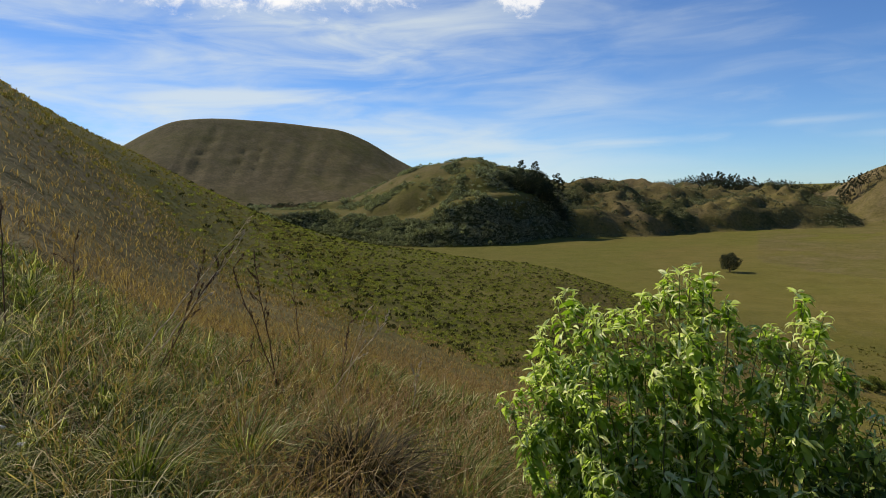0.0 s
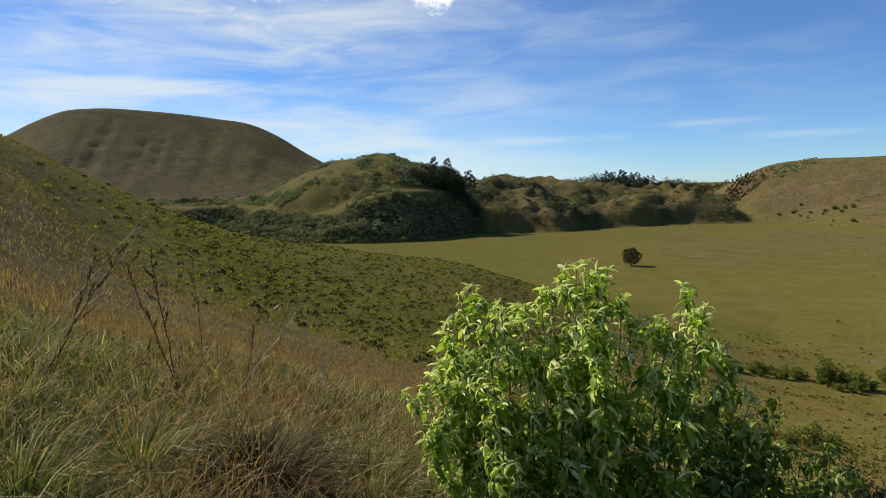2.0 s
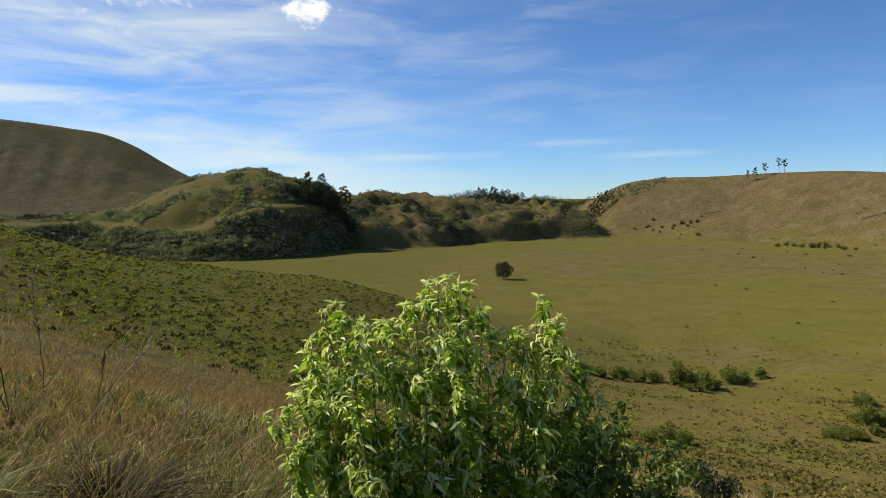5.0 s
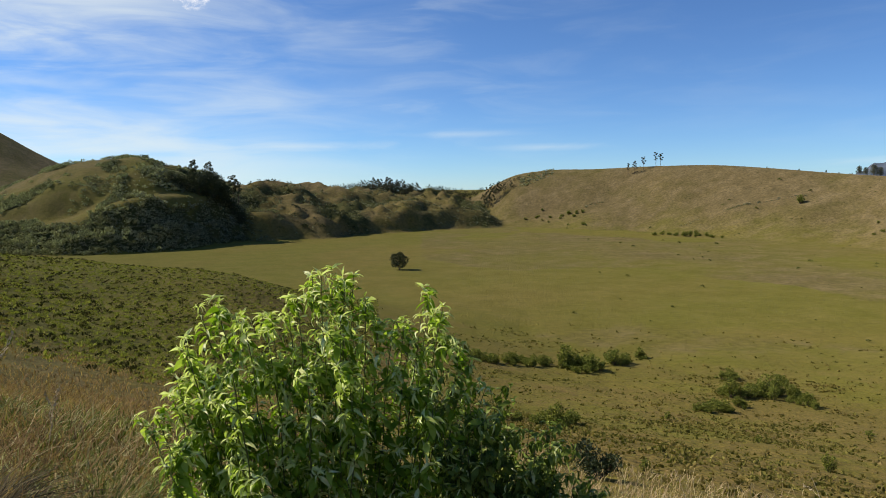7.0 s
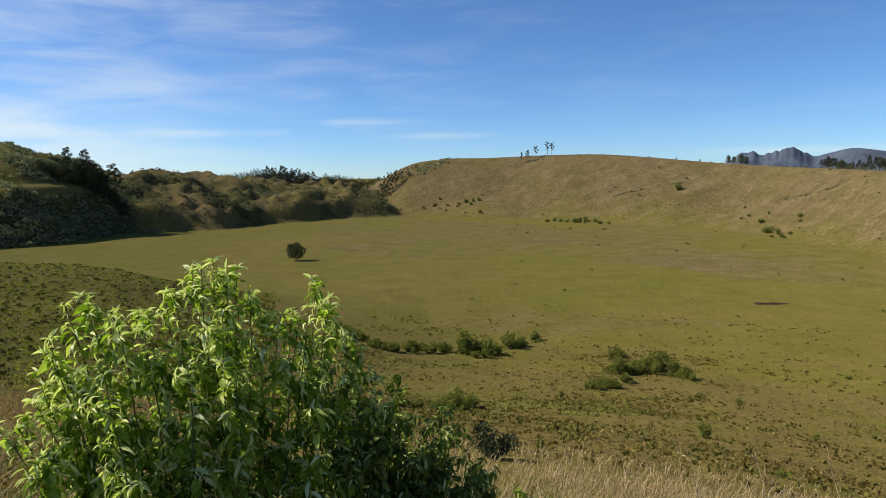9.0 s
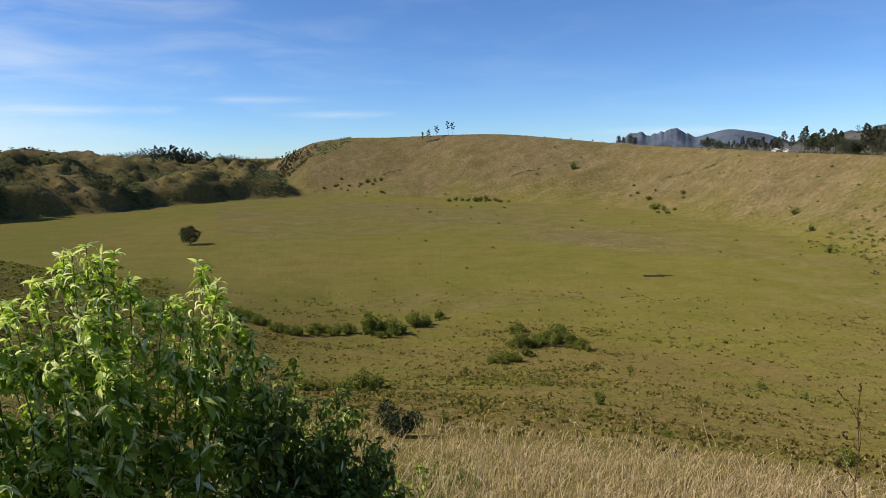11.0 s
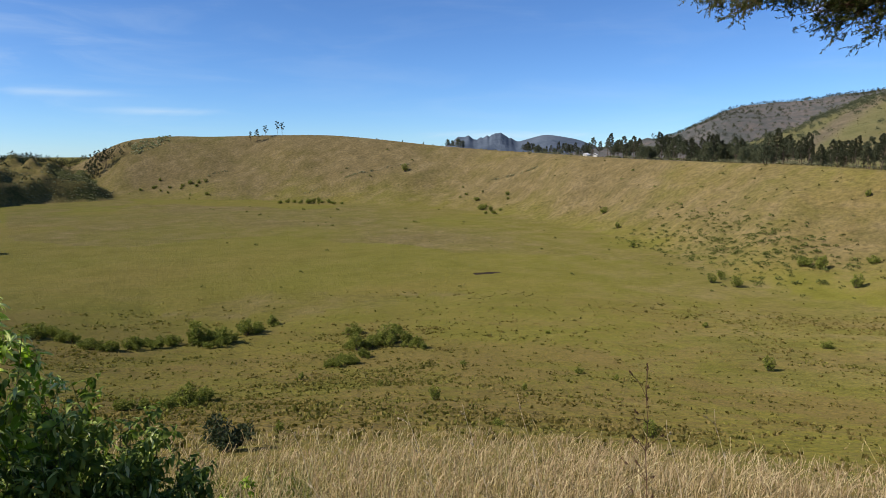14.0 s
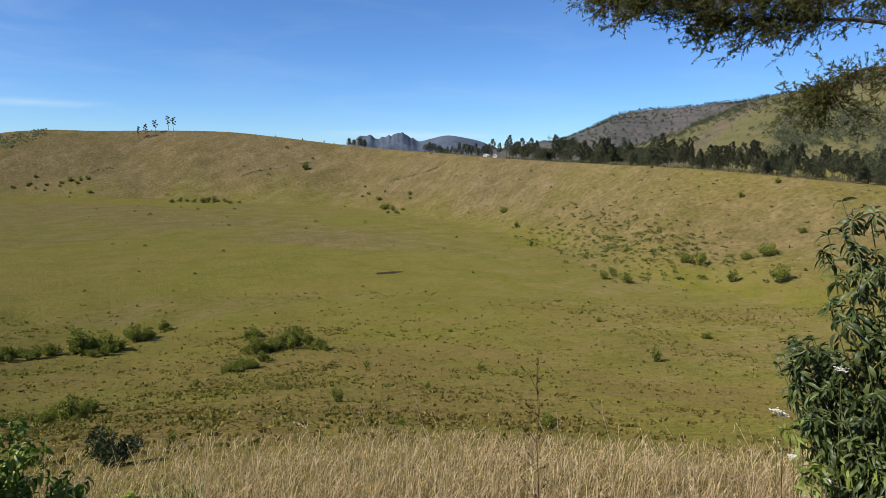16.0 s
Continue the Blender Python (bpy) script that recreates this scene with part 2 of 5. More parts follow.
def terrain(x, y):
    """Ground height and cover (dry grass, scrub, near turf, painted haze) at plan places x, y."""
    x, y = np.asarray(x, float), np.asarray(y, float)
    az, r = np.degrees(np.arctan2(x, y)), np.hypot(x, y)
    one = np.ones_like(r)
    haze_tint = 0.0 * one
    dry, scrub, lush = 0.12 + 0.26 * ease(az, 28, 46) * ease(r, 130, 230), 0.0 * one, ease(r, 240, 130)
    z = 0.4 * fbm(x, y, 110, 2, 1) + 0.03 * fbm(x, y, 9, 2, 2)
    z = z + 30 * ease(r, 900, 1250)                                       # the upland outside the crater

    # crater wall to the north and east
    base = along(az, [-8, 0, 5, 12, 20, 30, 37, 43, 50, 58, 68, 85, 120], [800, 735, 705, 640, 575, 505, 410, 330, 258, 225, 200, 180, 170])
    crest = along(az, [-8, 0, 5, 12, 20, 30, 37, 43, 50, 58, 68, 85, 120], [1060, 880, 850, 800, 735, 645, 540, 465, 395, 345, 312, 290, 280])
    look_up = along(az, [-8, -3.7, -1.5, -0.2, 2.4, 6.7, 12, 16.4, 20, 25, 30, 35, 40, 47, 54, 60, 68, 85, 120],
                    [-1.6, -0.95, 0.3, 0.92, 1.38, 1.46, 1.62, 1.60, 1.3, 0.77, 0.36, 0.04, -0.29, -0.62, -0.88, -1.28, -1.9, -2.0, 2.0])
    top = EYE_Z + crest * tan_deg(look_up)
    base = base + 14 * fbm(x, y, 120, 3, 5)
    s = np.clip((r - base) / (crest - base), 0, 1)
    wall = top * s * s * (2.1 - 1.1 * s) - np.maximum(r - crest, 0) * 0.012
    rills = fbm(az * 9, r * 0.06, 40, 3, 8)
    wall = wall + (4.6 * rills + 8.5 * fbm(x, y, 75, 5, 9)) * s * (1 - s) * 4
    wall = np.where((az > -8) & (az < 150), wall, -50)
    wall = np.where(az > 120, wall - (az - 120) * 3, wall)
    on = wall > z
    wob = 0.03 * fbm(x, y, 40, 3, 18)
    track = np.exp(-((s - 0.22 - 0.050 * (az - 14) + wob) / 0.018) ** 2) * ease(az, 13, 14.5) * ease(az, 24, 22)
    track = np.maximum(track, np.exp(-((s - 0.50 - 0.045 * (az - 29) + wob) / 0.018) ** 2) * ease(az, 27.5, 29) * ease(az, 38, 35))
    track = np.maximum(track, 0.8 * np.exp(-((s - 0.40 - 0.06 * (az - 5.5) + wob) / 0.02) ** 2) * ease(az, 4.5, 6) * ease(az, 13, 11))
    track = track * ease(fbm(x, y, 22, 3, 19), -0.35, 0.25)
    scrub = np.where(on, np.maximum(0.52 * track, 0.22 * ease(fbm(x, y, 55, 4, 14), 0.30, 0.6) * s), scrub)
    dry = np.where(on, 0.44 + 0.34 * ease(s, 0.02, 0.60) + 0.22 * fbm(x, y, 90, 3, 24) - 0.24 * ease(az, 40, 58), dry)
    lush = np.where(on, 0.25 * ease(az, 25, 60), lush)
    z = np.maximum(z, wall)

    # low hills to the north-west: a bushy bank, a terrace, a rounded top, then rough mounds
    foot = along(az, [-70, -50, -43, -39, -33, -28, -23, -20, -16, -12, -6, -1, 3], [640, 620, 600, 545, 511, 526, 588, 606, 616, 652, 712, 745, 800])
    foot = foot + 16 * fbm(x, y, 70, 3, 12)
    ledge_up = along(az, [-60, -46, -43, -39, -36, -33, -30.5, -28, -23, -20.5, -18], [-1.6, -1.5, -1.54, -2.4, -2.2, -1.08, -0.52, -0.48, -1.08, -2.6, -3.6])
    head_up = along(az, [-60, -46, -42.5, -39.8, -36, -33.4, -30.7, -29, -27.5, -25.5, -23.7, -20.8, -17.2, -14, -9.8, -5.8, -3.2, -1, 2],
                    [-1.5, -1.3, -0.85, 0.32, 2.0, 2.45, 2.65, 1.96, 1.7, 1.2, 0.38, 0.5, 0.3, -0.2, -0.65, -0.75, -1.1, -1.9, -3.0])
    ledge_r, head_r = foot + 44, foot + 72 + along(az, [-60, -42, -31, -24, -10, 2], [60, 90, 130, 190, 230, 120])
    ledge = EYE_Z + ledge_r * tan_deg(ledge_up)
    head = EYE_Z + head_r * tan_deg(head_up)
    a = np.clip((r - foot) / (ledge_r - foot), 0, 1)
    b = np.clip((r - ledge_r - 16) / (head_r - ledge_r - 16), 0, 1)
    rough = ease(az, -25, -21)
    apron = 0.30 * ease(a, 0.0, 0.35) + 0.12 * a + 0.58 * ease(a, 0.42, 0.98)
    bank_z = ledge * apron * (1 - rough) + rough * (8 + 10 * a) * ease(a, 0, 0.5)
    step = 2.2 * np.clip((r - ledge_r) / 16, 0, 1)
    low = np.where(rough > 0, (1 - rough) * (ledge + 2.2) + rough * 18, ledge + 2.2)
    hill = np.where(r < ledge_r + 16, bank_z + step * (1 - rough), low + (head - low) * b * (1.7 - 0.7 * b))
    hill = hill - np.maximum(r - head_r, 0) * 0.10
    lumps = fbm(x, y, 62, 4, 15, True)
    knobs = fbm(x, y, 34, 3, 27)
    hill = hill + rough * (13.0 * (lumps - 0.15) + 6.0 * ease(knobs, 0.05, 0.42) * (1 - ease(b, 0.35, 0.7)) + 7.0 * fbm(x, y, 22, 3, 17, True)) * ease(a, 0, 0.8) * (1 - 0.8 * ease(b, 0.75, 1.0))
    hump = ease(fbm(x, y, 40, 2, 16), 0.05, 0.40)
    hill = hill + (1 - rough) * (4.0 * hump * ease(b, 0.02, 0.12) + 5.0 * fbm(x, y, 26, 3, 26, True) * np.maximum(ease(a, 0, 0.3) * ease(a, 0.95, 0.6), 0.5 * ease(b, 0.1, 0.3))) * (1 - ease(b, 0.6, 0.95))
    hill = hill * ease(az, 0.0, -3.5)
    hill = np.where((az > -75) & (az < 2) & (r > foot), hill, -50)
    on = hill > z
    thicket = ease(fbm(x, y, 45, 3, 25), -0.8, -0.2)
    sc = (1 - rough) * ((0.35 + 0.65 * thicket) * ease(a, -0.01, 0.08) * ease(a + 0.28 * fbm(x, y, 24, 2, 29), 0.98, 0.82)
                        + 0.62 * ease(az, -32, -28.5) * ease(b, 0.02, 0.10) * ease(b, 0.50, 0.30) + (0.08 + 0.42 * ease(fbm(x, y, 26, 4, 23), 0.10, 0.34)) * ease(b, -0.01, 0.03) * ease(b, 0.70, 0.45))
    sc = sc + rough * (0.58 - 0.62 * fbm(x, y, 44, 3, 21) - 0.22 * ease(lumps, 0.2, 0.5))
    scrub = np.where(on, sc, scrub)
    dry = np.where(on, 0.34 + 0.22 * rough + 0.28 * ease(b, 0.3, 1), dry)
    lush = np.where(on, 0.15, lush)
    z = np.maximum(z, hill)

    # the great rounded cone beyond
    cone_up = along(az, [-82, -72, -66, -59.6, -57.7, -55.6, -53.9, -49.4, -44.9, -42, -40.1, -37.8, -36, -32, -27],
                    [-1, 0.2, 1.6, 4.1, 5.2, 6.1, 6.32, 6.22, 5.75, 5.25, 4.4, 2.95, 1.95, 0.2, -1.5])
    c = np.clip((r - 880) / (1180 - 880), 0, 1)
    cone_top = EYE_Z + 1180 * tan_deg(cone_up)
    cone = 30 + (cone_top - 30) * (0.25 * c + 0.75 * c ** 1.15) - np.maximum(r - 1180, 0) * 0.12
    gully = fbm(az * 30 - 0.28 * r, r * 0.10, 30, 4, 31, True)
    cone = cone + 7.0 * fbm(x, y, 130, 4, 34) * c * (1 - c) * 4 - 3.6 * np.maximum(gully, -0.2) * c * (1 - c) * 2.6 * ease(az, -34, -42)
    notch = ease(fbm(az * 46 - r * 0.50, r * 0.10, 20, 4, 33), 0.16, 0.5) * ease(az, -40, -50) * ease(c, 0.30, 0.5) * ease(c, 0.97, 0.8)
    cone = cone - 4.2 * notch
    cone = np.where((az > -82) & (az < -27) & (r > 880), cone, -50)
    on = cone > z
    dry = np.where(on, 0.62 + 0.25 * fbm(x, y, 160, 3, 35), dry)
    scrub = np.where(on, 0.06 * ease(c, 0.9, 0.2) + 0.40 * notch, scrub)
    lush = np.where(on, 0.0, lush)
    z = np.maximum(z, cone)

    # a green hill behind the eastern wood, and the mountain above it
    hill_up = along(az, [44, 47, 50.1, 53.6, 57.7, 60.8, 63.4, 67.5, 76, 90, 120], [-1.0, -0.2, 0.75, 2.0, 3.75, 4.82, 5.08, 5.7, 6.6, 7, 3])
    g = np.clip((r - 520) / (900 - 520), 0, 1)
    east = 38 + (EYE_Z + 900 * tan_deg(hill_up) - 38) * g ** 1.1 - np.maximum(r - 900, 0) * 0.10
    east = east + 6 * fbm(x, y, 110, 4, 41) * g * (1 - g) * 3
    east = np.where((az > 44) & (az < 150) & (r > 520), east, -50)
    on = east > z
    ridge_line = np.exp(-((az - 50.5 - 9 * g + 2.0 * fbm(x, y, 160, 2, 44)) / 1.3) ** 2)
    dry = np.where(on, 0.06 + 0.75 * ridge_line + 0.25 * ease(fbm(x, y, 150, 3, 42), 0.05, 0.4), dry)
    haze_tint = np.where(on, 0.36, haze_tint)
    scrub = np.where(on, 0.34 + 0.60 * fbm(az * 14, r * 0.35, 60, 4, 43) - 0.5 * ridge_line, scrub)
    lush = np.where(on, 0, lush)
    z = np.maximum(z, east)
    peak_up = along(az, [36, 40, 43.2, 44.6, 49.1, 53.5, 57.7, 61.6, 67.4, 80, 110], [-1, 0.3, 1.15, 1.45, 3.55, 3.98, 4.36, 4.9, 6.4, 9, 4])
    g = np.clip((r - 1150) / (1900 - 1150), 0, 1)
    peak = 35 + (EYE_Z + 1900 * tan_deg(peak_up) - 35) * g ** 1.1 - np.maximum(r - 1900, 0) * 0.15
    peak = peak + 34 * fbm(az * 22, r * 0.5, 160, 4, 45, True) * g * (1 - g) * 3 + 5 * fbm(x, y, 60, 3, 47) * g
    peak = np.where((az > 36) & (az < 150) & (r > 1150), peak, -50)
    on = peak > z
    dry = np.where(on, 0.45, dry)
    scrub = np.where(on, 0.15 + 0.5 * fbm(x, y, 200, 4, 46), scrub)
    # the farther mountain takes more of the painted haze
    haze_tint = np.where(on, 0.85, haze_tint)
    z = np.maximum(z, peak)

    # the knoll that the camera stands on
    near = knoll_height(az, r)
    bumps = 0.10 * fbm(x, y, 2.2, 3, 51) * ease(r, 1, 4) + 0.8 * fbm(x, y, 22, 3, 52) * ease(r, 18, 60)
    near = near + bumps
    on = near > z
    left = ease(az, -8, -38)
    dry = np.where(on, 0.16 + 0.20 * ease(az, 34, 52) * ease(r, 70, 160) - 0.10 * left * ease(r, 70, 120) + 0.40 * left * ease(r, 75, 22) + 0.08 * ease(az, 10, 40) + 0.10 * ease(az, -46, -60) * ease(r, 15, 40), dry)
    lush = np.where(on, np.maximum(lush, 0.9 * ease(r, 230, 90)) * (1 - 0.92 * left * ease(r, 30, 80) - 0.65 * left * ease(r, 80, 30)), lush)
    scrub = np.where(on, 0.0, scrub)
    z = np.maximum(z, near)
    return z, np.stack([dry, scrub, lush, haze_tint], -1)


def ground_z(x, y):
    return float(terrain(np.array([x]), np.array([y]))[0][0])


def place(bearing, r):
    """The spot on the ground at a bearing and distance from the knoll."""
    a = radians(bearing)
    x, y = r * math.sin(a), r * math.cos(a)
    return Vector((x, y, ground_z(x, y)))


def mesh_from(name, verts, faces, mat=None, smooth=True):
    me = bpy.data.meshes.new(name)
    verts, faces = np.asarray(verts, np.float32), np.asarray(faces, np.int32)
    n = faces.shape[1]
    me.vertices.add(len(verts))
    me.vertices.foreach_set("co", verts.ravel())
    me.loops.add(faces.size)
    me.loops.foreach_set("vertex_index", faces.ravel())
    me.polygons.add(len(faces))
    me.polygons.foreach_set("loop_start", np.arange(0, faces.size, n, dtype=np.int32))
    me.polygons.foreach_set("use_smooth", np.full(len(faces), smooth))
    me.update(calc_edges=True)
    if mat is not None:
        me.materials.append(mat)
    return me


def build_ground():
    azs = np.radians(np.concatenate([np.arange(-180, -76, 4.0), np.arange(-76, 76, 0.36), np.arange(76, 180, 4.0)]))
    rs = np.concatenate([[0.002, 0.3], np.geomspace(0.9, 300, 210), np.geomspace(300, 1300, 215)[1:], np.geomspace(1300, 4700, 45)[1:]])
    A, R = np.meshgrid(azs, rs, indexing="ij")
    x, y = (R * np.sin(A)).ravel(), (R * np.cos(A)).ravel()
    z, cover_rgb = terrain(x, y)
    na, nr = len(azs), len(rs)
    i = np.arange(na)[:, None] * nr + np.arange(nr - 1)[None]
    j = ((np.arange(na) + 1) % na)[:, None] * nr + np.arange(nr - 1)[None]
    quads = np.stack([i, i + 1, j + 1, j], -1).reshape(-1, 4)
    me = mesh_from("ground", np.stack([x, y, z], -1), quads, GROUND)
    layer = me.color_attributes.new("cover", "FLOAT_COLOR", "POINT")
    rgba = np.clip(cover_rgb, 0, 1).astype(np.float32)
    layer.data.foreach_set("color", rgba.ravel())
    return tagged(new("ground", me), "olive-green grassy crater floor ringed by straw-coloured slopes and hills", "ground", kind="structure")


build_ground()

# ---------------------------------------------------------------- plant materials
rng = np.random.default_rng(11)


def leafy(name, stops, through_leaf=0.3, rough=0.6, spec=0.25, blotch=0.0):
    """A leaf or blade: each island and each object takes its own tone; light shines through."""
    def build(n):
        own = n.add("ShaderNodeNewGeometry").outputs["Random Per Island"]
        obj = n.add("ShaderNodeObjectInfo").outputs["Random"]
        tone = n.math("FRACT", n.math("ADD", own, obj))
        at = n.add("ShaderNodeTexCoord").outputs["Object"]
        patch = n.noise(at, blotch if blotch else 25.0, 3, 0.6)
        tone = n.math("ADD", n.math("MULTIPLY", tone, 0.65), n.math("MULTIPLY", patch, 0.42), clamp=True)
        col = n.ramp(tone, stops)

        def shine(n, b, col):
            t = n.add("ShaderNodeBsdfTranslucent", Color=n.mix(1.0, col, (1.0, 1.2, 0.55), "MULTIPLY"))
            return n.add("ShaderNodeMixShader", i0=through_leaf, i1=b.outputs[0], i2=t.outputs[0]).outputs[0]
        return col, None, shine if through_leaf else None
    return surface(name, build, rough, spec)


def bark_look(dark, pale, size):
    def build(n):
        at = n.add("ShaderNodeTexCoord").outputs["Object"]
        a = n.noise(at, size, 5, 0.65, 0.6)
        b = n.noise(at, size * 6, 4, 0.7)
        c = n.mix(0.4, n.ramp(a, [(0.3, dark), (0.7, pale)]), n.ramp(b, [(0.3, dark), (0.7, pale)]))
        return c, n.add("ShaderNodeBump", Strength=0.6, Distance=0.02, Height=n.math("ADD", a, b)).outputs[0], None
    return build


BROAD = leafy("broad_leaf", [(0.2, (0.094, 0.156, 0.011)), (0.45, (0.180, 0.268, 0.018)), (0.66, (0.280, 0.375, 0.040)), (0.84, (0.48, 0.54, 0.12))], 0.46, 0.55, 0.2)
CURLED = leafy("curled_pale_leaf", [(0.2, (0.40, 0.46, 0.10)), (0.5, (0.62, 0.65, 0.24)), (0.85, (0.84, 0.84, 0.50))], 0.38, 0.55, 0.25)
# broad leaf again, darkened to stand for the tall shrub's shade
SHADED = leafy("shaded_broad_leaf", [(0.2, (0.050, 0.080, 0.012)), (0.5, (0.105, 0.150, 0.020)), (0.84, (0.24, 0.29, 0.06))], 0.30, 0.55, 0.2)
HERB = leafy("herb_leaf", [(0.2, (0.09, 0.12, 0.02)), (0.5, (0.17, 0.21, 0.04)), (0.85, (0.28, 0.32, 0.09))], 0.45, 0.5, 0.3)
SPEAR = leafy("spear_leaf", [(0.2, (0.022, 0.034, 0.010)), (0.55, (0.050, 0.072, 0.018)), (0.88, (0.12, 0.15, 0.045))], 0.25, 0.45, 0.35)
NEEDLE = leafy("needle_spray", [(0.1, (0.034, 0.046, 0.014)), (0.6, (0.090, 0.100, 0.028)), (0.95, (0.22, 0.20, 0.055))], 0.40, 0.7)
HILLWOOD = leafy("hill_wood", [(0.1, (0.038, 0.048, 0.028)), (0.6, (0.082, 0.092, 0.050)), (0.95, (0.150, 0.150, 0.085))], 0.15, 0.8, 0.15, 0.1)
CROWN = leafy("tree_crown", [(0.1, (0.022, 0.029, 0.015)), (0.6, (0.046, 0.055, 0.026)), (0.95, (0.092, 0.096, 0.040))], 0.15, 0.75, 0.2, 0.4)
PINE = leafy("pine_crown", [(0.1, (0.022, 0.029, 0.016)), (0.6, (0.046, 0.053, 0.028)), (0.95, (0.100, 0.092, 0.046))], 0.15, 0.8, 0.15, 0.2)
SHRUB = leafy("shrub_leaf", [(0.15, (0.050, 0.066, 0.012)), (0.5, (0.135, 0.158, 0.026)), (0.9, (0.300, 0.300, 0.062))], 0.20, 0.7, 0.15, 0.6)
THICKET = leafy("thicket_leaf", [(0.15, (0.040, 0.052, 0.014)), (0.5, (0.092, 0.106, 0.028)), (0.9, (0.190, 0.195, 0.055))], 0.15, 0.75, 0.1, 0.3)
DARKSHRUB = leafy("dark_shrub_leaf", [(0.15, (0.014, 0.022, 0.009)), (0.55, (0.034, 0.050, 0.018)), (0.9, (0.075, 0.09, 0.036))], 0.12, 0.6, 0.25, 1.5)
SCRUB = leafy("hill_scrub", [(0.15, (0.110, 0.118, 0.074)), (0.5, (0.235, 0.236, 0.142)), (0.9, (0.450, 0.430, 0.290))], 0.25, 0.8, 0.1, 0.05)
GRASS = leafy("green_grass", [(0.20, (0.034, 0.046, 0.008)), (0.45, (0.088, 0.108, 0.016)), (0.70, (0.185, 0.188, 0.042)), (0.88, (0.58, 0.52, 0.30))], 0.42, 0.7, 0.12, 1.2)
STRAW = leafy("straw_grass", [(0.15, (0.230, 0.160, 0.072)), (0.5, (0.440, 0.322, 0.162)), (0.9, (0.700, 0.575, 0.355))], 0.42, 0.7, 0.12, 0.9)
ROSY = leafy("rosy_grass", [(0.15, (0.200, 0.135, 0.072)), (0.5, (0.380, 0.268, 0.155)), (0.9, (0.600, 0.470, 0.300))], 0.42, 0.75, 0.1, 0.7)
RUSSET = leafy("russet_grass", [(0.15, (0.104, 0.062, 0.027)), (0.5, (0.222, 0.132, 0.058)), (0.9, (0.410, 0.270, 0.142))], 0.42, 0.75, 0.1, 0.7)
TUFT = leafy("pasture_tuft", [(0.08, (0.075, 0.062, 0.018)), (0.5, (0.160, 0.126, 0.032)), (0.95, (0.280, 0.210, 0.080))], 0.35, 0.8, 0.1, 0.15)
SPURTUFT = leafy("spur_tuft", [(0.08, (0.056, 0.056, 0.013)), (0.5, (0.132, 0.124, 0.026)), (0.95, (0.250, 0.215, 0.060))], 0.2, 0.8, 0.1, 0.15)
DARKTUFT = leafy("dark_tuft", [(0.08, (0.024, 0.026, 0.008)), (0.5, (0.056, 0.056, 0.016)), (0.95, (0.120, 0.105, 0.034))], 0.12, 0.8, 0.1, 0.15)
GREENTUFT = leafy("green_tuft", [(0.08, (0.112, 0.120, 0.024)), (0.5, (0.212, 0.212, 0.046)), (0.95, (0.340, 0.315, 0.088))], 0.35, 0.8, 0.1, 0.15)
DARKSCRUB = leafy("dark_scrub", [(0.12, (0.064, 0.068, 0.040)), (0.5, (0.150, 0.150, 0.086)), (0.92, (0.320, 0.300, 0.185))], 0.2, 0.8, 0.1, 0.06)
DEAD = leafy("dead_grass", [(0.15, (0.020, 0.016, 0.007)), (0.55, (0.052, 0.041, 0.017)), (0.9, (0.20, 0.155, 0.07))], 0.15, 0.8, 0.1, 2.0)
BARK = surface("bark", bark_look((0.045, 0.033, 0.024), (0.150, 0.115, 0.085), 6.0), 0.9, 0.15)
TWIG = surface("dry_stalk", bark_look((0.050, 0.028, 0.016), (0.170, 0.100, 0.055), 30.0), 0.85, 0.15)
PALESTALK = surface("pale_stalk", bark_look((0.40, 0.31, 0.18), (0.70, 0.58, 0.38), 30.0), 0.8, 0.2)
GREENSTEM = surface("green_stem", bark_look((0.075, 0.085, 0.024), (0.160, 0.180, 0.055), 30.0), 0.7, 0.25)
PETAL = surface("petal", bark_look((0.62, 0.60, 0.50), (0.82, 0.80, 0.72), 60.0), 0.6, 0.2)

# ---------------------------------------------------------------- plant shapes


def unit(v):
    return v / np.maximum(np.linalg.norm(v, axis=-1, keepdims=True), 1e-9)


def any_way(n):
    return unit(rng.normal(size=(n, 3)))


def cards(c, up, side, tall, wide, bow=0.15):
    """Small bowed leaves, four corners each: base, side, tip, side."""
    up, side = unit(up), unit(side - (side * unit(up)).sum(-1, keepdims=True) * unit(up))
    out = np.cross(side, up)
    tall, wide = np.broadcast_to(tall, len(c))[:, None], np.broadcast_to(wide, len(c))[:, None]
    v = np.stack([c - up * tall / 2, c + side * wide / 2 + out * wide * bow, c + up * tall / 2, c - side * wide / 2 + out * wide * bow], 1)
    f = np.arange(len(c) * 4).reshape(-1, 4)
    return v.reshape(-1, 3), f


def join(parts):
    vs, fs, k = [], [], 0
    for v, f in parts:
        vs.append(v)
        fs.append(f + k)
        k += len(v)
    return np.concatenate(vs), np.concatenate(fs)


def tube(points, radii, sides=6):
    """A tapered stem along points, as quads."""
    p, r = np.asarray(points, float), np.asarray(radii, float)
    d = unit(np.gradient(p, axis=0))
    a = unit(np.cross(d, np.where(np.abs(d[:, 2:3]) > 0.9, [[1.0, 0, 0]], [[0, 0, 1.0]])))
    b = np.cross(d, a)
    t = np.arange(sides) * 2 * math.pi / sides
    v = p[:, None] + r[:, None, None] * (np.cos(t)[None, :, None] * a[:, None] + np.sin(t)[None, :, None] * b[:, None])
    i = np.arange(len(p) - 1)[:, None] * sides + np.arange(sides)[None]
    j = np.arange(len(p) - 1)[:, None] * sides + (np.arange(sides)[None] + 1) % sides
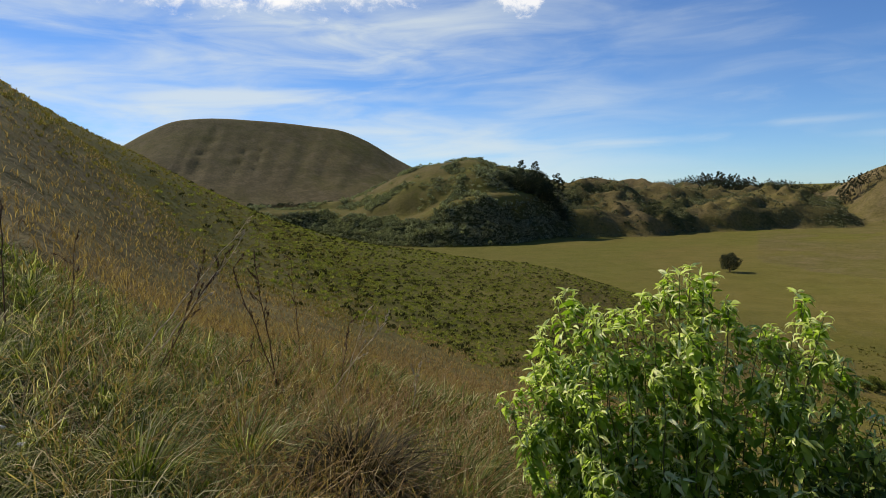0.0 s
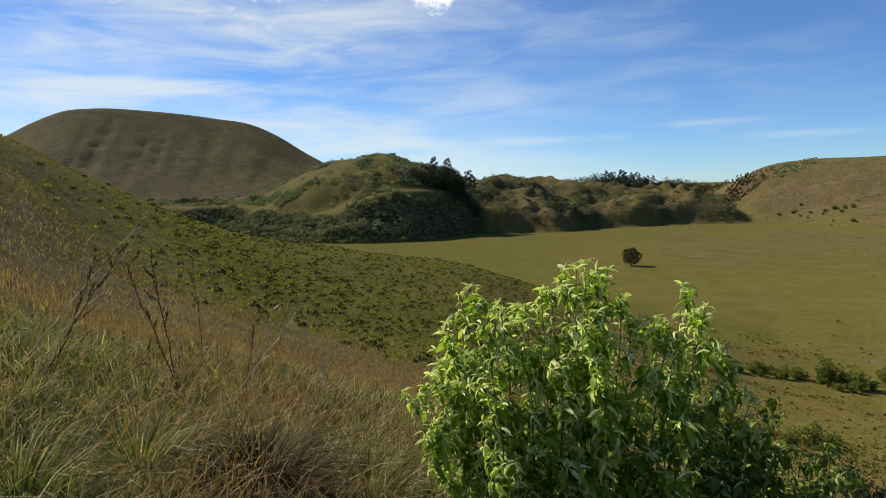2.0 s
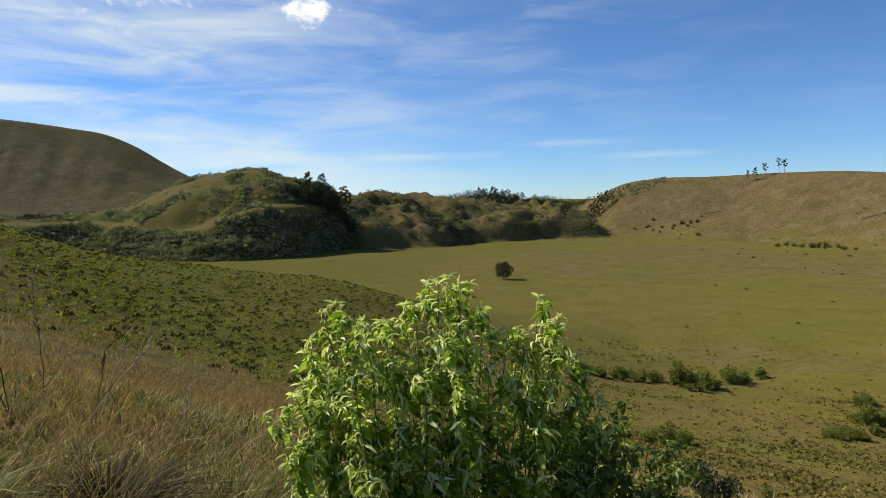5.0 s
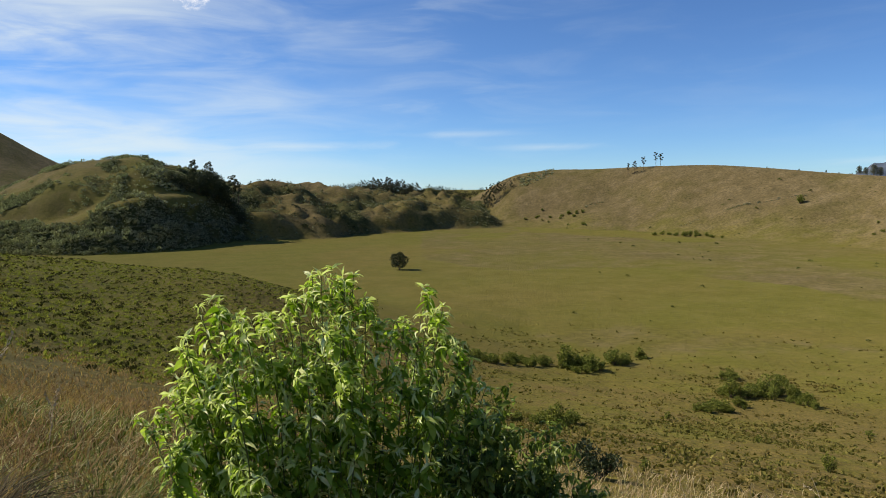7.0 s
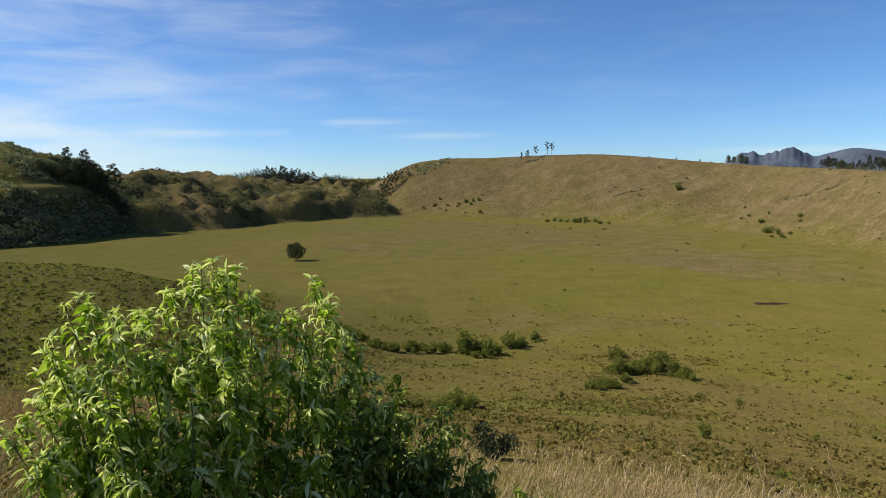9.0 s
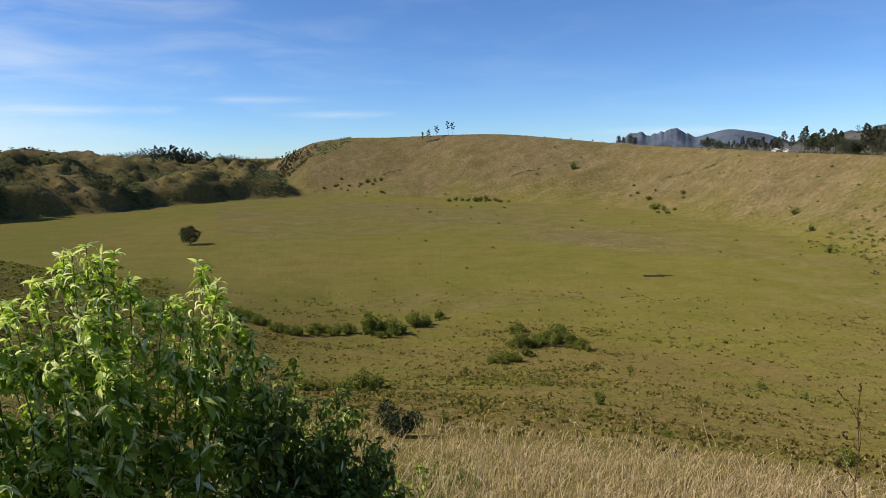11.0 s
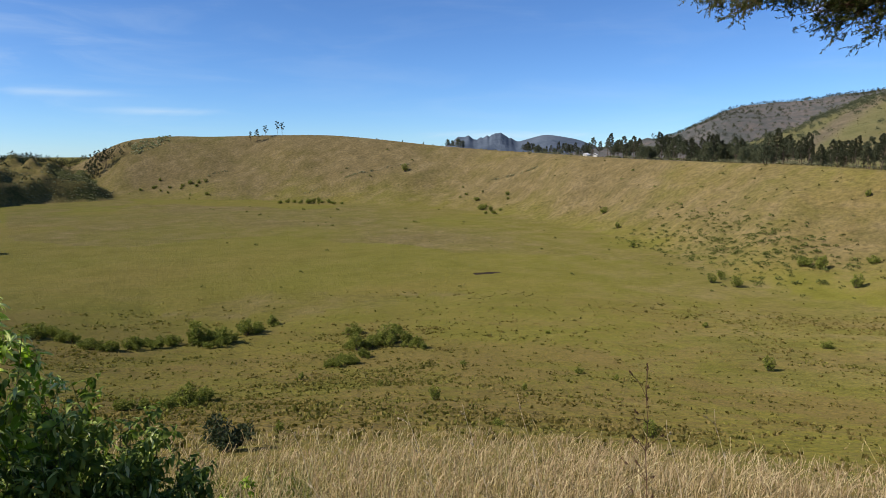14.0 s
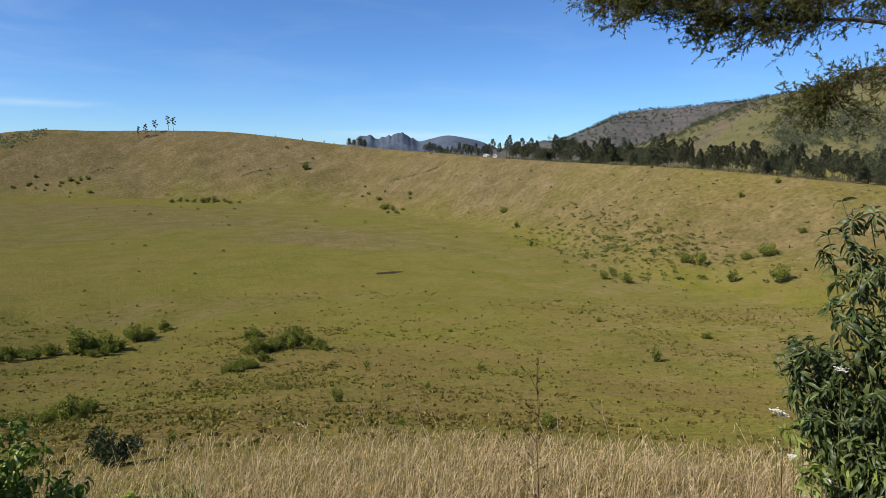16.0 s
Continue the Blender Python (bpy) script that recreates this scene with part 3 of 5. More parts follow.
    return v.reshape(-1, 3), np.stack([i, j, j + sides, i + sides], -1).reshape(-1, 4)


def bend(a, b, lift=0.0, n=7, wander=0.0):
    """Points from a to b on a curve that sags (lift < 0) or arches."""
    a, b = np.asarray(a, float), np.asarray(b, float)
    t = np.linspace(0, 1, n)[:, None]
    p = a + (b - a) * t
    p[:, 2] += lift * (4 * t * (1 - t))[:, 0]
    if wander:
        p[1:-1] += rng.normal(size=(n - 2, 3)) * wander
    return p


def part(name, mesh, parent, label=""):
    ob = new(name, mesh)
    ob.parent = parent
    return tagged(ob, label) if label else ob


def standing_thing(name, at, label, category, group="", turn=0.0, size=1.0):
    ob = new(name)
    ob.empty_display_size = 0.2
    ob.matrix_basis = Matrix.Translation(at) @ Matrix.Rotation(turn, 4, "Z") @ Matrix.Scale(size, 4)
    return tagged(ob, label, category, group)


def lump(c, radii, count, size, slim=0.55, hollow=0.55):
    """Leaves on and inside an uneven blob."""
    d = any_way(count)
    rad = hollow + (1 - hollow) * rng.random((count, 1)) ** 0.6
    wob = 1 + 0.22 * np.sin(5 * d[:, :1] + 3 * d[:, 1:2] + c[0]) * np.sin(4 * d[:, 2:3] + c[1])
    p = np.asarray(c) + d * np.asarray(radii) * rad * wob
    up = unit(d + 0.8 * any_way(count) + [0, 0, 0.25])
    return cards(p, up, any_way(count), size * (0.6 + 0.8 * rng.random(count)), size * slim * (0.6 + 0.8 * rng.random(count)))


def tree_meshes(kind, height, lobes, spread, leaf, leaves, mat, trunk_r, bare=0.3):
    """Trunk, limbs and crown meshes of one tree, standing on the origin."""
    top = np.array([rng.normal() * 0.05, rng.normal() * 0.05, 0.92]) * height
    spine = bend((0, 0, -0.25), top, 0, 9, 0.012 * height)
    trunk = tube(spine, np.linspace(trunk_r, trunk_r * 0.12, 9), 7)
    limbs, crown = [], []
    for k in range(lobes):
        f = (k + 0.5) / lobes
        t = bare + (1 - bare) * f
        root = spine[min(8, int(t * 8 * 0.92))]
        a = k * 2.4 + rng.random()
        if kind == "pine":
            reach = spread * (1.08 - f) ** 0.75 * (0.65 + 0.6 * rng.random())
            tip = np.array([math.cos(a) * reach, math.sin(a) * reach, height * t + 0.15 * reach])
            size = np.array([0.58, 0.58, 0.50]) * (0.26 * spread + 0.34 * reach)
        elif kind == "airy":
            reach = spread * (0.35 + 0.65 * rng.random()) * (1.15 - 0.6 * f)
            tip = np.array([math.cos(a) * reach, math.sin(a) * reach, height * (t + 0.05)])
            size = np.array([0.42, 0.42, 0.30]) * spread * (0.6 + 0.5 * rng.random())
        else:
            reach = spread * (0.30 + 0.55 * rng.random()) * math.sin(math.pi * (0.25 + 0.62 * f))
            tip = np.array([math.cos(a) * reach, math.sin(a) * reach, height * (bare + (0.94 - bare) * f)])
            size = np.array([0.50, 0.50, 0.42]) * spread * (0.75 + 0.4 * rng.random())
        limbs.append(tube(bend(root, tip, 0.1 * reach, 4, 0.03 * reach), np.linspace(trunk_r * 0.38 * (1.1 - f), trunk_r * 0.06, 4), 4))
        crown.append(lump(tip, size, leaves // lobes, leaf))
    me = [mesh_from("trunk", *trunk, BARK), mesh_from("limbs", *join(limbs), BARK), mesh_from("crown", *join(crown), mat, False)]
    return me


def make_tree(at, meshes, label, group="", turn=0.0, size=1.0):
    ob = standing_thing("tree", at, label, "tree", group, turn, size)
    for nm, me in zip(("trunk", "limb", "crown"), meshes):
        part(nm, me, ob)
    return ob


def shrub_meshes(height, width, leaf, leaves, mat, stems=7, twig_mat=None):
    """A many-stemmed shrub with an uneven outline: its stems and its foliage."""
    wood, green = [], []
    for k in range(stems):
        a, q = k * 2.4 + rng.random(), 0.25 + 0.75 * math.sqrt((k + 0.5) / stems)
        tip = np.array([math.cos(a) * width * 0.42 * q, math.sin(a) * width * 0.42 * q, height * (0.38 + 0.52 * rng.random()) * (1.1 - 0.40 * q)])
        wood.append(tube(bend((0.08 * math.cos(a) * width, 0.08 * math.sin(a) * width, -0.1), tip, 0.08 * height, 5, 0.02 * height),
                         np.linspace(0.018 * height + 0.004, 0.005, 5), 5))
        for frac, s in ((1.0, 0.17), (0.6, 0.19)):
            c = tip * np.array([frac * 0.95 + 0.1, frac * 0.95 + 0.1, frac])
            green.append(lump(c, np.array([width * s, width * s, height * s * 0.9]), leaves // (2 * stems), leaf, 0.6, 0.45))
    return [mesh_from("stems", *join(wood), twig_mat or BARK), mesh_from("foliage", *join(green), mat, False)]


def make_shrub(at, meshes, label, group="", turn=0.0, size=1.0, name="shrub"):
    ob = standing_thing(name, at, label, "shrub", group, turn, size)
    part("woody_base", meshes[0], ob)
    part("foliage", meshes[1], ob)
    return ob


def clumps(x, y, size, per, leaf, mat, name, label, category, squash=0.7, slim=0.6, rise=0.8):
    """Many low clumps in one object, each a handful of leaves."""
    n = len(x)
    z = terrain(x, y)[0]
    size = np.broadcast_to(size, n)
    c = np.repeat(np.stack([x, y, z], -1), per, 0)
    s = np.repeat(size, per)
    d = any_way(n * per)
    d[:, 2] = np.abs(d[:, 2])
    p = c + d * s[:, None] * [0.5, 0.5, squash * 0.5] * (0.55 + 0.45 * rng.random((n * per, 1))) + np.stack([0 * s, 0 * s, s * squash * 0.22], -1)
    up = unit(d + [0, 0, rise] + 0.6 * any_way(n * per))
    v, f = cards(p, up, any_way(n * per), s * leaf * (0.7 + 0.6 * rng.random(n * per)), s * leaf * slim * (0.7 + 0.6 * rng.random(n * per)), 0.2)
    return tagged(new(name, mesh_from(name, v, f, mat, False)), label, category, kind="stuff")


def scatter(count, az0, az1, r0, r1, power=1.0):
    """Plan places in a sector, denser near its inner edge as power falls."""
    az = np.radians(az0 + (az1 - az0) * rng.random(count))
    u = rng.random(count)
    r = r0 * (r1 / r0) ** u if power == 0 else (r0 ** power + (r1 ** power - r0 ** power) * u) ** (1 / power)
    return r * np.sin(az), r * np.cos(az)


# ---------------------------------------------------------------- far things
# the lone tree on the crater floor
make_tree(place(-10.1, 360), tree_meshes("round", 9.0, 11, 5.0, 0.55, 4200, CROWN, 0.34, 0.26),
          "dark round-crowned tree alone on the green crater floor", turn=0.6)

# trees on the bushy hill
HILL_TREES = [tree_meshes("airy", 18, 12, 3.4, 0.5, 2600, CROWN, 0.28, 0.5), tree_meshes("round", 12, 14, 5.6, 0.6, 4200, CROWN, 0.35, 0.04),
              tree_meshes("airy", 16, 10, 3.0, 0.5, 2200, CROWN, 0.25, 0.55)]
for b, r, k, s in ((-28.6, 600, 1, 0.8), (-27.9, 598, 1, 1.0), (-27.2, 604, 1, 1.2), (-26.9, 608, 0, 1.35), (-26.5, 598, 1, 1.25), (-26.0, 604, 1, 1.55), (-25.7, 612, 0, 1.45),
                   (-25.4, 598, 1, 1.45), (-25.2, 610, 1, 1.6), (-24.8, 602, 1, 1.4), (-24.5, 610, 1, 1.25), (-24.0, 606, 1, 1.05), (-23.9, 616, 2, 1.5), (-23.5, 618, 2, 1.4), (-23.3, 604, 1, 0.8)):
    make_tree(place(b, r), HILL_TREES[k], "dark bushy tree among scrub on the low hill" if k == 1 else "tall thin-crowned dark tree on the low hill",
              "trees on the low hill", rng.random() * 6.28, s)

# four trees on the skyline of the northern wall
RIM_TREES = [tree_meshes("airy", 15, 9, 2.9, 0.55, 1300, CROWN, 0.24, 0.42) for _ in range(3)]
for b, r, k, s in ((9.55, 800, 0, 0.85), (10.05, 797, 1, 1.0), (10.75, 802, 2, 0.95), (11.75, 802, 0, 1.0), (12.1, 804, 1, 0.95)):
    make_tree(place(b, r), RIM_TREES[k], "slender windblown tree on the bare skyline of the crater wall", "skyline trees", rng.random() * 6.28, s)

# woods: pines in rows behind the rim
PINES = [tree_meshes("pine", 15, 26, 3.2, 0.55, 2600, PINE, 0.22, 0.30), tree_meshes("pine", 13.5, 24, 3.6, 0.55, 2600, PINE, 0.22, 0.22),
         tree_meshes("pine", 14, 20, 3.0, 0.55, 2000, HILLWOOD, 0.22, 0.36), tree_meshes("round", 10, 14, 3.8, 0.55, 2300, HILLWOOD, 0.22, 0.18),
         tree_meshes("pine", 16.5, 26, 2.8, 0.55, 2500, PINE, 0.22, 0.40)]
crest_r = lambda b: float(along(np.array([b]), [26, 30, 37, 43, 50, 58, 68, 74], [690, 645, 540, 465, 395, 345, 312, 300])[0])
for k in range(235):
    b = 32.5 + 40 * (k + rng.random()) / 235
    deep = rng.random() ** 1.4
    r = crest_r(b) + 8 + 85 * deep
    if 37.2 < b < 39.6 and r < crest_r(b) + 45:
        continue
    s = (0.60 + 0.58 * rng.random()) * (0.72 if b < 37.5 else 1.0) * float(along(np.array([b]), [36, 45, 55, 62, 72], [0.95, 1.05, 0.98, 0.90, 0.85])[0])
    make_tree(place(b, r), PINES[int(rng.random() * 5)], "dark pine in the wood behind the crater rim", "pines of the eastern wood", rng.random() * 6.28, s)
b1 = 33 + 39 * rng.random(620)
r1 = np.array([crest_r(q) for q in b1]) + 14 + 70 * rng.random(620)
keep = (b1 < 37.0) | (b1 > 39.4)
clumps((r1 * np.sin(np.radians(b1)))[keep], (r1 * np.cos(np.radians(b1)))[keep], 1.2 + 2.2 * rng.random(keep.sum()), 22, 0.28, DARKSCRUB, "wood_edge",
       "brown-green undergrowth at the edge of the pine wood", "undergrowth", 1.1)
for b, r, s in ((26.1, 690, 0.75), (26.5, 700, 0.7), (27.0, 695, 0.95), (27.4, 700, 0.8), (22.2, 745, 0.25), (20.0, 760, 0.2), (24.0, 720, 0.25)):
    make_tree(place(b, r), PINES[3], "dark round tree on the crater rim", "trees on the rim", rng.random() * 6.28, s)


def far_row(count):
    """The pines of the far northern rim, too many and too small to tell apart."""
    got, mats = [], []
    data = [[(np.array([v.co[:] for v in me.vertices]), np.array([p.vertices[:] for p in me.polygons])) for me in t] for t in [tree_meshes("pine", 14, 10, 2.4, 0.85, 420, PINE, 0.22, 0.25), tree_meshes("pine", 13, 9, 2.0, 0.85, 380, PINE, 0.22, 0.4),
                                                                      tree_meshes("round", 10, 8, 3.4, 0.85, 420, PINE, 0.22, 0.15)]]
    for k in range(count):
        b = -16.2 + 16.8 * (k + rng.random()) / count
        up = float(along(np.array([b]), [-17, -15, -13, -11.5, -9.5, -8, -6.5, -5, -3, -1.5, 0.6], [0.3, 0.45, 0.85, 1.05, 0.85, 0.45, 0.35, 0.0, -0.05, 0.62, 1.12])[0])
        r = 930 + 60 * rng.random() if b < -2.6 else 846 + 28 * rng.random()
        if b > -2.6 and k % 2:
            continue
        at = place(b, r)
        s = max(0.35, min(2.6, (EYE_Z + r * math.tan(radians(up)) - at.z) / 14.0)) * (0.66 + 0.36 * rng.random())
        c, q = math.cos(k * 2.4) * s, math.sin(k * 2.4) * s
        for j, (v, f) in enumerate(data[int(rng.random() * 3)]):
            got.append((v @ np.array([[c, q, 0], [-q, c, 0], [0, 0, s]]) + np.asarray(at), f))
            mats.append(np.full(len(f), 0 if j == 2 else 1, np.int32))
    me = mesh_from("far_pines", *join(got), PINE, False)
    me.materials.append(BARK)
    me.polygons.foreach_set("material_index", np.concatenate(mats))
    return tagged(new("far_pines", me), "row of dark pines along the far northern rim", "trees", kind="stuff")


far_row(210)


# two small huts with pale roofs at the edge of the wood
def plaster(n):
    at = n.add("ShaderNodeTexCoord").outputs["Object"]
    return n.ramp(n.noise(at, 1.2, 4, 0.6), [(0.3, (0.55, 0.52, 0.46)), (0.7, (0.78, 0.76, 0.70))]), None, None


def tin(n):
    at = n.add("ShaderNodeTexCoord").outputs["Object"]
    return n.ramp(n.noise(at, 0.8, 4, 0.6), [(0.3, (0.66, 0.67, 0.68)), (0.7, (0.86, 0.86, 0.85))]), None, None


PLASTER, TIN = surface("whitewash", plaster, 0.9), surface("tin_roof", tin, 0.45, 0.5)


def hut(at, turn, wide, deep, tall, rise, label):
    ob = standing_thing("hut", at, label, "hut", "huts at the wood", turn)
    bm = bmesh.new()
    bmesh.ops.create_cube(bm, size=1, matrix=Matrix.Translation((0, 0, tall / 2 - 0.3)) @ Matrix.Diagonal((wide, deep, tall + 0.6, 1)))
    me = bpy.data.meshes.new("wall")
    bm.to_mesh(me)
    bm.free()
    me.materials.append(PLASTER)
    part("wall", me, ob)
    o, e, t = 0.5, 0.12, tall + 0.003
    v = []
    for x in (-wide / 2 - o, wide / 2 + o):
        v += [(x, -deep / 2 - o, t - 0.25), (x, 0, t + rise), (x, deep / 2 + o, t - 0.25), (x, deep / 2 + o, t - 0.25 + e), (x, 0, t + rise + e), (x, -deep / 2 - o, t - 0.25 + e)]
    f = [(k, (k + 1) % 6, (k + 1) % 6 + 6, k + 6) for k in range(6)] + [(0, 5, 4, 1), (1, 4, 3, 2), (6, 7, 10, 11), (7, 8, 9, 10)]
    part("roof", mesh_from("roof", v, f, TIN, False), ob, "pale tin gable roof")
    return ob


for b, dr, turn, w_, d_, h_, rise, lab in ((37.9, 14, 0.5, 5.2, 3.4, 1.3, 1.1, "low whitewashed hut with a pale tin roof beside the pines"),
                                           (38.65, 16, 0.75, 4.6, 3.2, 1.3, 1.1, "small whitewashed hut with a pale gable roof at the wood")):
    hut(place(b, crest_r(b) + dr) + Vector((0, 0, 0.1)), turn, w_, d_, h_, rise, lab)


# crags on the horizon, the blue of distance haze put into their colour
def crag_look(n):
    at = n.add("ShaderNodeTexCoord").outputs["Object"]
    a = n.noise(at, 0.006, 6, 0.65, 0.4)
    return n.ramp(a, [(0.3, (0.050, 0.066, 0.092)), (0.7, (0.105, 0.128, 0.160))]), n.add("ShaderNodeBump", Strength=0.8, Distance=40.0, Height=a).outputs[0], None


CRAG = surface("hazed_rock", crag_look, 1.0, 0.0)


def crags():
    az = np.radians(np.arange(22, 60, 0.10))
    t = np.linspace(0, 1, 26)
    A, D = np.meshgrid(az, t, indexing="ij")
    up = along(np.degrees(A).ravel(), [22, 25, 26.6, 27.4, 28.5, 29.2, 30.1, 31.0, 32.0, 33.0, 34.4, 36.0, 37.4, 38.8, 41, 60],
               [-0.8, 0.2, 1.15, 1.62, 1.38, 1.55, 1.68, 1.62, 1.1, 1.3, 1.62, 1.45, 1.15, 0.6, 0.1, -0.8])
    r = 3300 + 700 * D.ravel()
    x, y = r * np.sin(A.ravel()), r * np.cos(A.ravel())
    jag = ease(np.degrees(A.ravel()), 32.2, 31.2)
    top = EYE_Z + 4000 * tan_deg(up) + 24 * fbm(np.degrees(A.ravel()) * 40, 0 * x, 22, 3, 61) * jag * D.ravel() ** 3
    z = (top + 120) * D.ravel() ** 0.8 - 120 + 20 * fbm(x, y, 180, 4, 62, True) * D.ravel() * (1 - D.ravel()) * 3
    n = len(t)
    i = np.arange(len(az) - 1)[:, None] * n + np.arange(n - 1)[None]
    q = np.stack([i, i + n, i + n + 1, i + 1], -1).reshape(-1, 4)
    return tagged(new("backdrop", mesh_from("backdrop", np.stack([x, y, z], -1), q, CRAG)), "distant jagged mountain range tinted blue-grey by painted haze", "mountains", kind="structure")


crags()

# far woods on the mountain ridge and the green hill
x1, y1 = scatter(6500, 43, 76, 1300, 1960, 1)
keep = rng.random(6500) < 0.35 + 0.30 * fbm(np.degrees(np.arctan2(x1, y1)) * 14, np.hypot(x1, y1) * 0.4, 70, 3, 48) + 0.55 * ease(np.hypot(x1, y1), 1780, 1920)
clumps(x1[keep], y1[keep], 4 + 5 * rng.random(keep.sum()), 24, 0.24, PINE, "far_woods", "dark scattered trees along the mountain ridge", "trees", 1.5)
x1, y1 = scatter(7000, 46, 78, 530, 930, 1)
lie = fbm(np.degrees(np.arctan2(x1, y1)) * 14, np.hypot(x1, y1) * 0.35, 60, 4, 43) + 0.30 * ease(np.degrees(np.arctan2(x1, y1)), 56, 49)
keep = lie + 0.20 * rng.normal(size=7000) > 0.03
clumps(x1[keep], y1[keep], 2.2 + 5.5 * rng.random(keep.sum()) ** 1.4, 40, 0.20, HILLWOOD, "hill_woods", "grey-green trees and thickets on the eastern hill", "trees", 1.3)

# ---------------------------------------------------------------- scrub on the slopes
x1, y1 = scatter(46000, -52, 1, 490, 860, 1)
cov = terrain(x1, y1)[1][:, 1]
rugged = np.degrees(np.arctan2(x1, y1)) > -24
keep = (rng.random(len(x1)) < np.clip(cov * 1.3 - 0.12, 0, 1)) & ~rugged
clumps(x1[keep], y1[keep], 1.6 + 3.8 * rng.random(keep.sum()) ** 2.0, 20, 0.32, SCRUB,
       "hill_scrub", "dense dull-green scrub on the banks of the low hills", "scrub", 0.95)
x2, y2 = scatter(22000, -47, -20, 500, 690, 1)
keep = rng.random(len(x2)) < np.clip(terrain(x2, y2)[1][:, 1] * 1.2 - 0.25, 0, 0.9)
clumps(x2[keep], y2[keep], 1.6 + 3.6 * rng.random(keep.sum()) ** 2.2, 20, 0.30, DARKSCRUB, "bank_scrub", "dark bushes crowding the eroded bank", "scrub", 1.0)
keep = (rng.random(len(x1)) < np.clip(cov * 0.9 - 0.16, 0, 0.8)) & rugged
clumps(x1[keep], y1[keep], 1.0 + 3.2 * rng.random(keep.sum()) ** 2.2, 15, 0.32, DARKSCRUB, "mound_scrub", "dark olive scrub over the rugged mounds", "scrub", 0.9)
x1, y1 = scatter(800, -23, -2, 600, 850, 1)
keep = (fbm(x1, y1, 60, 3, 28) > -0.05) & (terrain(x1, y1)[0] > 5)
clumps(x1[keep], y1[keep], 2.4 + 5.2 * rng.random(keep.sum()) ** 2, 40, 0.22, CROWN, "mound_bushes", "dark tall bushes standing on the rugged mounds", "bushes", 1.0)
x1, y1 = scatter(60000, 4, 40, 400, 860, 1)
keep = (terrain(x1, y1)[1][:, 1] > 0.24) & (rng.random(60000) < 0.6)
clumps(x1[keep], y1[keep], 1.0 + 2.2 * rng.random(keep.sum()) ** 2, 8, 0.5, DARKSCRUB, "track_scrub", "dark scrub along cattle tracks on the crater wall", "scrub", 0.7)
x1, y1 = scatter(340, -53, -38, 846, 884, 1)
clumps(x1, y1, 3.5 + 6.5 * rng.random(340) ** 1.5, 34, 0.26, CROWN, "shrub_belt", "belt of dark bushes below the rounded hill", "scrub", 0.9)
x1, y1 = scatter(420, 5, 66, 215, 720, 1)
clumps(x1, y1, (0.7 + 2.4 * rng.random(420) ** 4) * np.hypot(x1, y1) / 450, 26, 0.28, THICKET, "wall_scrub", "scattered dark green scrub on the crater wall", "scrub", 0.8)
q = rng.random(900)
b1 = along(q, [0, 0.25, 0.5, 0.75, 1], [43.0, 46.5, 49.5, 52.5, 56.0]) + rng.normal(size=900) * 1.9
r1 = along(q, [0, 0.25, 0.5, 0.75, 1], [372, 330, 300, 276, 262]) + rng.normal(size=900) * 17
clumps(r1 * np.sin(np.radians(b1)), r1 * np.cos(np.radians(b1)), 0.7 + 2.4 * rng.random(900) ** 2.2, 34, 0.22, THICKET, "slope_thicket",
       "low green thicket running down the eastern slope", "scrub", 0.8)
x1, y1 = scatter(7000, 3, 70, 215, 820, 1)
sl = terrain(x1, y1)[0]
keep = (sl > 3) & (rng.random(7000) < (0.25 + 0.75 * ease(fbm(x1, y1, 60, 3, 77), 0.0, 0.4)) * (0.35 + 0.65 * ease(np.degrees(np.arctan2(x1, y1)), 20, 45)))
clumps(x1[keep], y1[keep], 0.5 + 1.5 * rng.random(keep.sum()) ** 2.5, 12, 0.40, DARKTUFT, "wall_tufts", "small dark tufts speckling the dry crater wall", "tufts", 0.8)
x1, y1 = scatter(110, 0.4, 3.4, 838, 862, 1)
clumps(x1, y1, 2.0 + 2 * rng.random(110), 14, 0.45, SCRUB, "rim_scrub", "dark scrub along a scar in the crater rim", "scrub", 0.6)

# shrubs on the pasture, in loose groups
WILD = [shrub_meshes(1.25, 1.2, 0.11, 1100, SHRUB, 11), shrub_meshes(1.0, 1.4, 0.11, 1200, SHRUB, 12), shrub_meshes(1.45, 1.0, 0.11, 1000, SHRUB, 10)]
ROW = ((-6.9, 157, 4.4), (-5.0, 153, 3.4), (-3.5, 143, 3.6), (-2.0, 141, 3.0), (-0.3, 144, 3.4), (1.3, 147, 3.6), (2.7, 151, 3.2), (4.5, 153, 5.6),
       (6.7, 152, 4.6), (8.4, 162, 4.4), (9.6, 166, 3.6), (10.7, 176, 2.8), (-5.9, 160, 3.6), (5.6, 156, 4.6), (0.5, 150, 2.8))
KNOT = ((15.9, 113, 2.6), (17.2, 116, 3.0), (17.9, 134, 4.6), (19.6, 137, 4.4), (20.8, 140, 4.8), (22.2, 139, 3.6), (23.4, 132, 3.2), (17.7, 156, 3.6),
        (18.5, 123, 2.4), (21.6, 154, 3.0), (23.9, 131, 1.6), (16.6, 120, 1.8))
LOW = ((-1.2, 59, 1.5), (0.2, 61, 1.6), (1.8, 61, 1.7), (3.6, 64, 2.3), (4.8, 70, 2.0), (2.6, 66, 1.6))
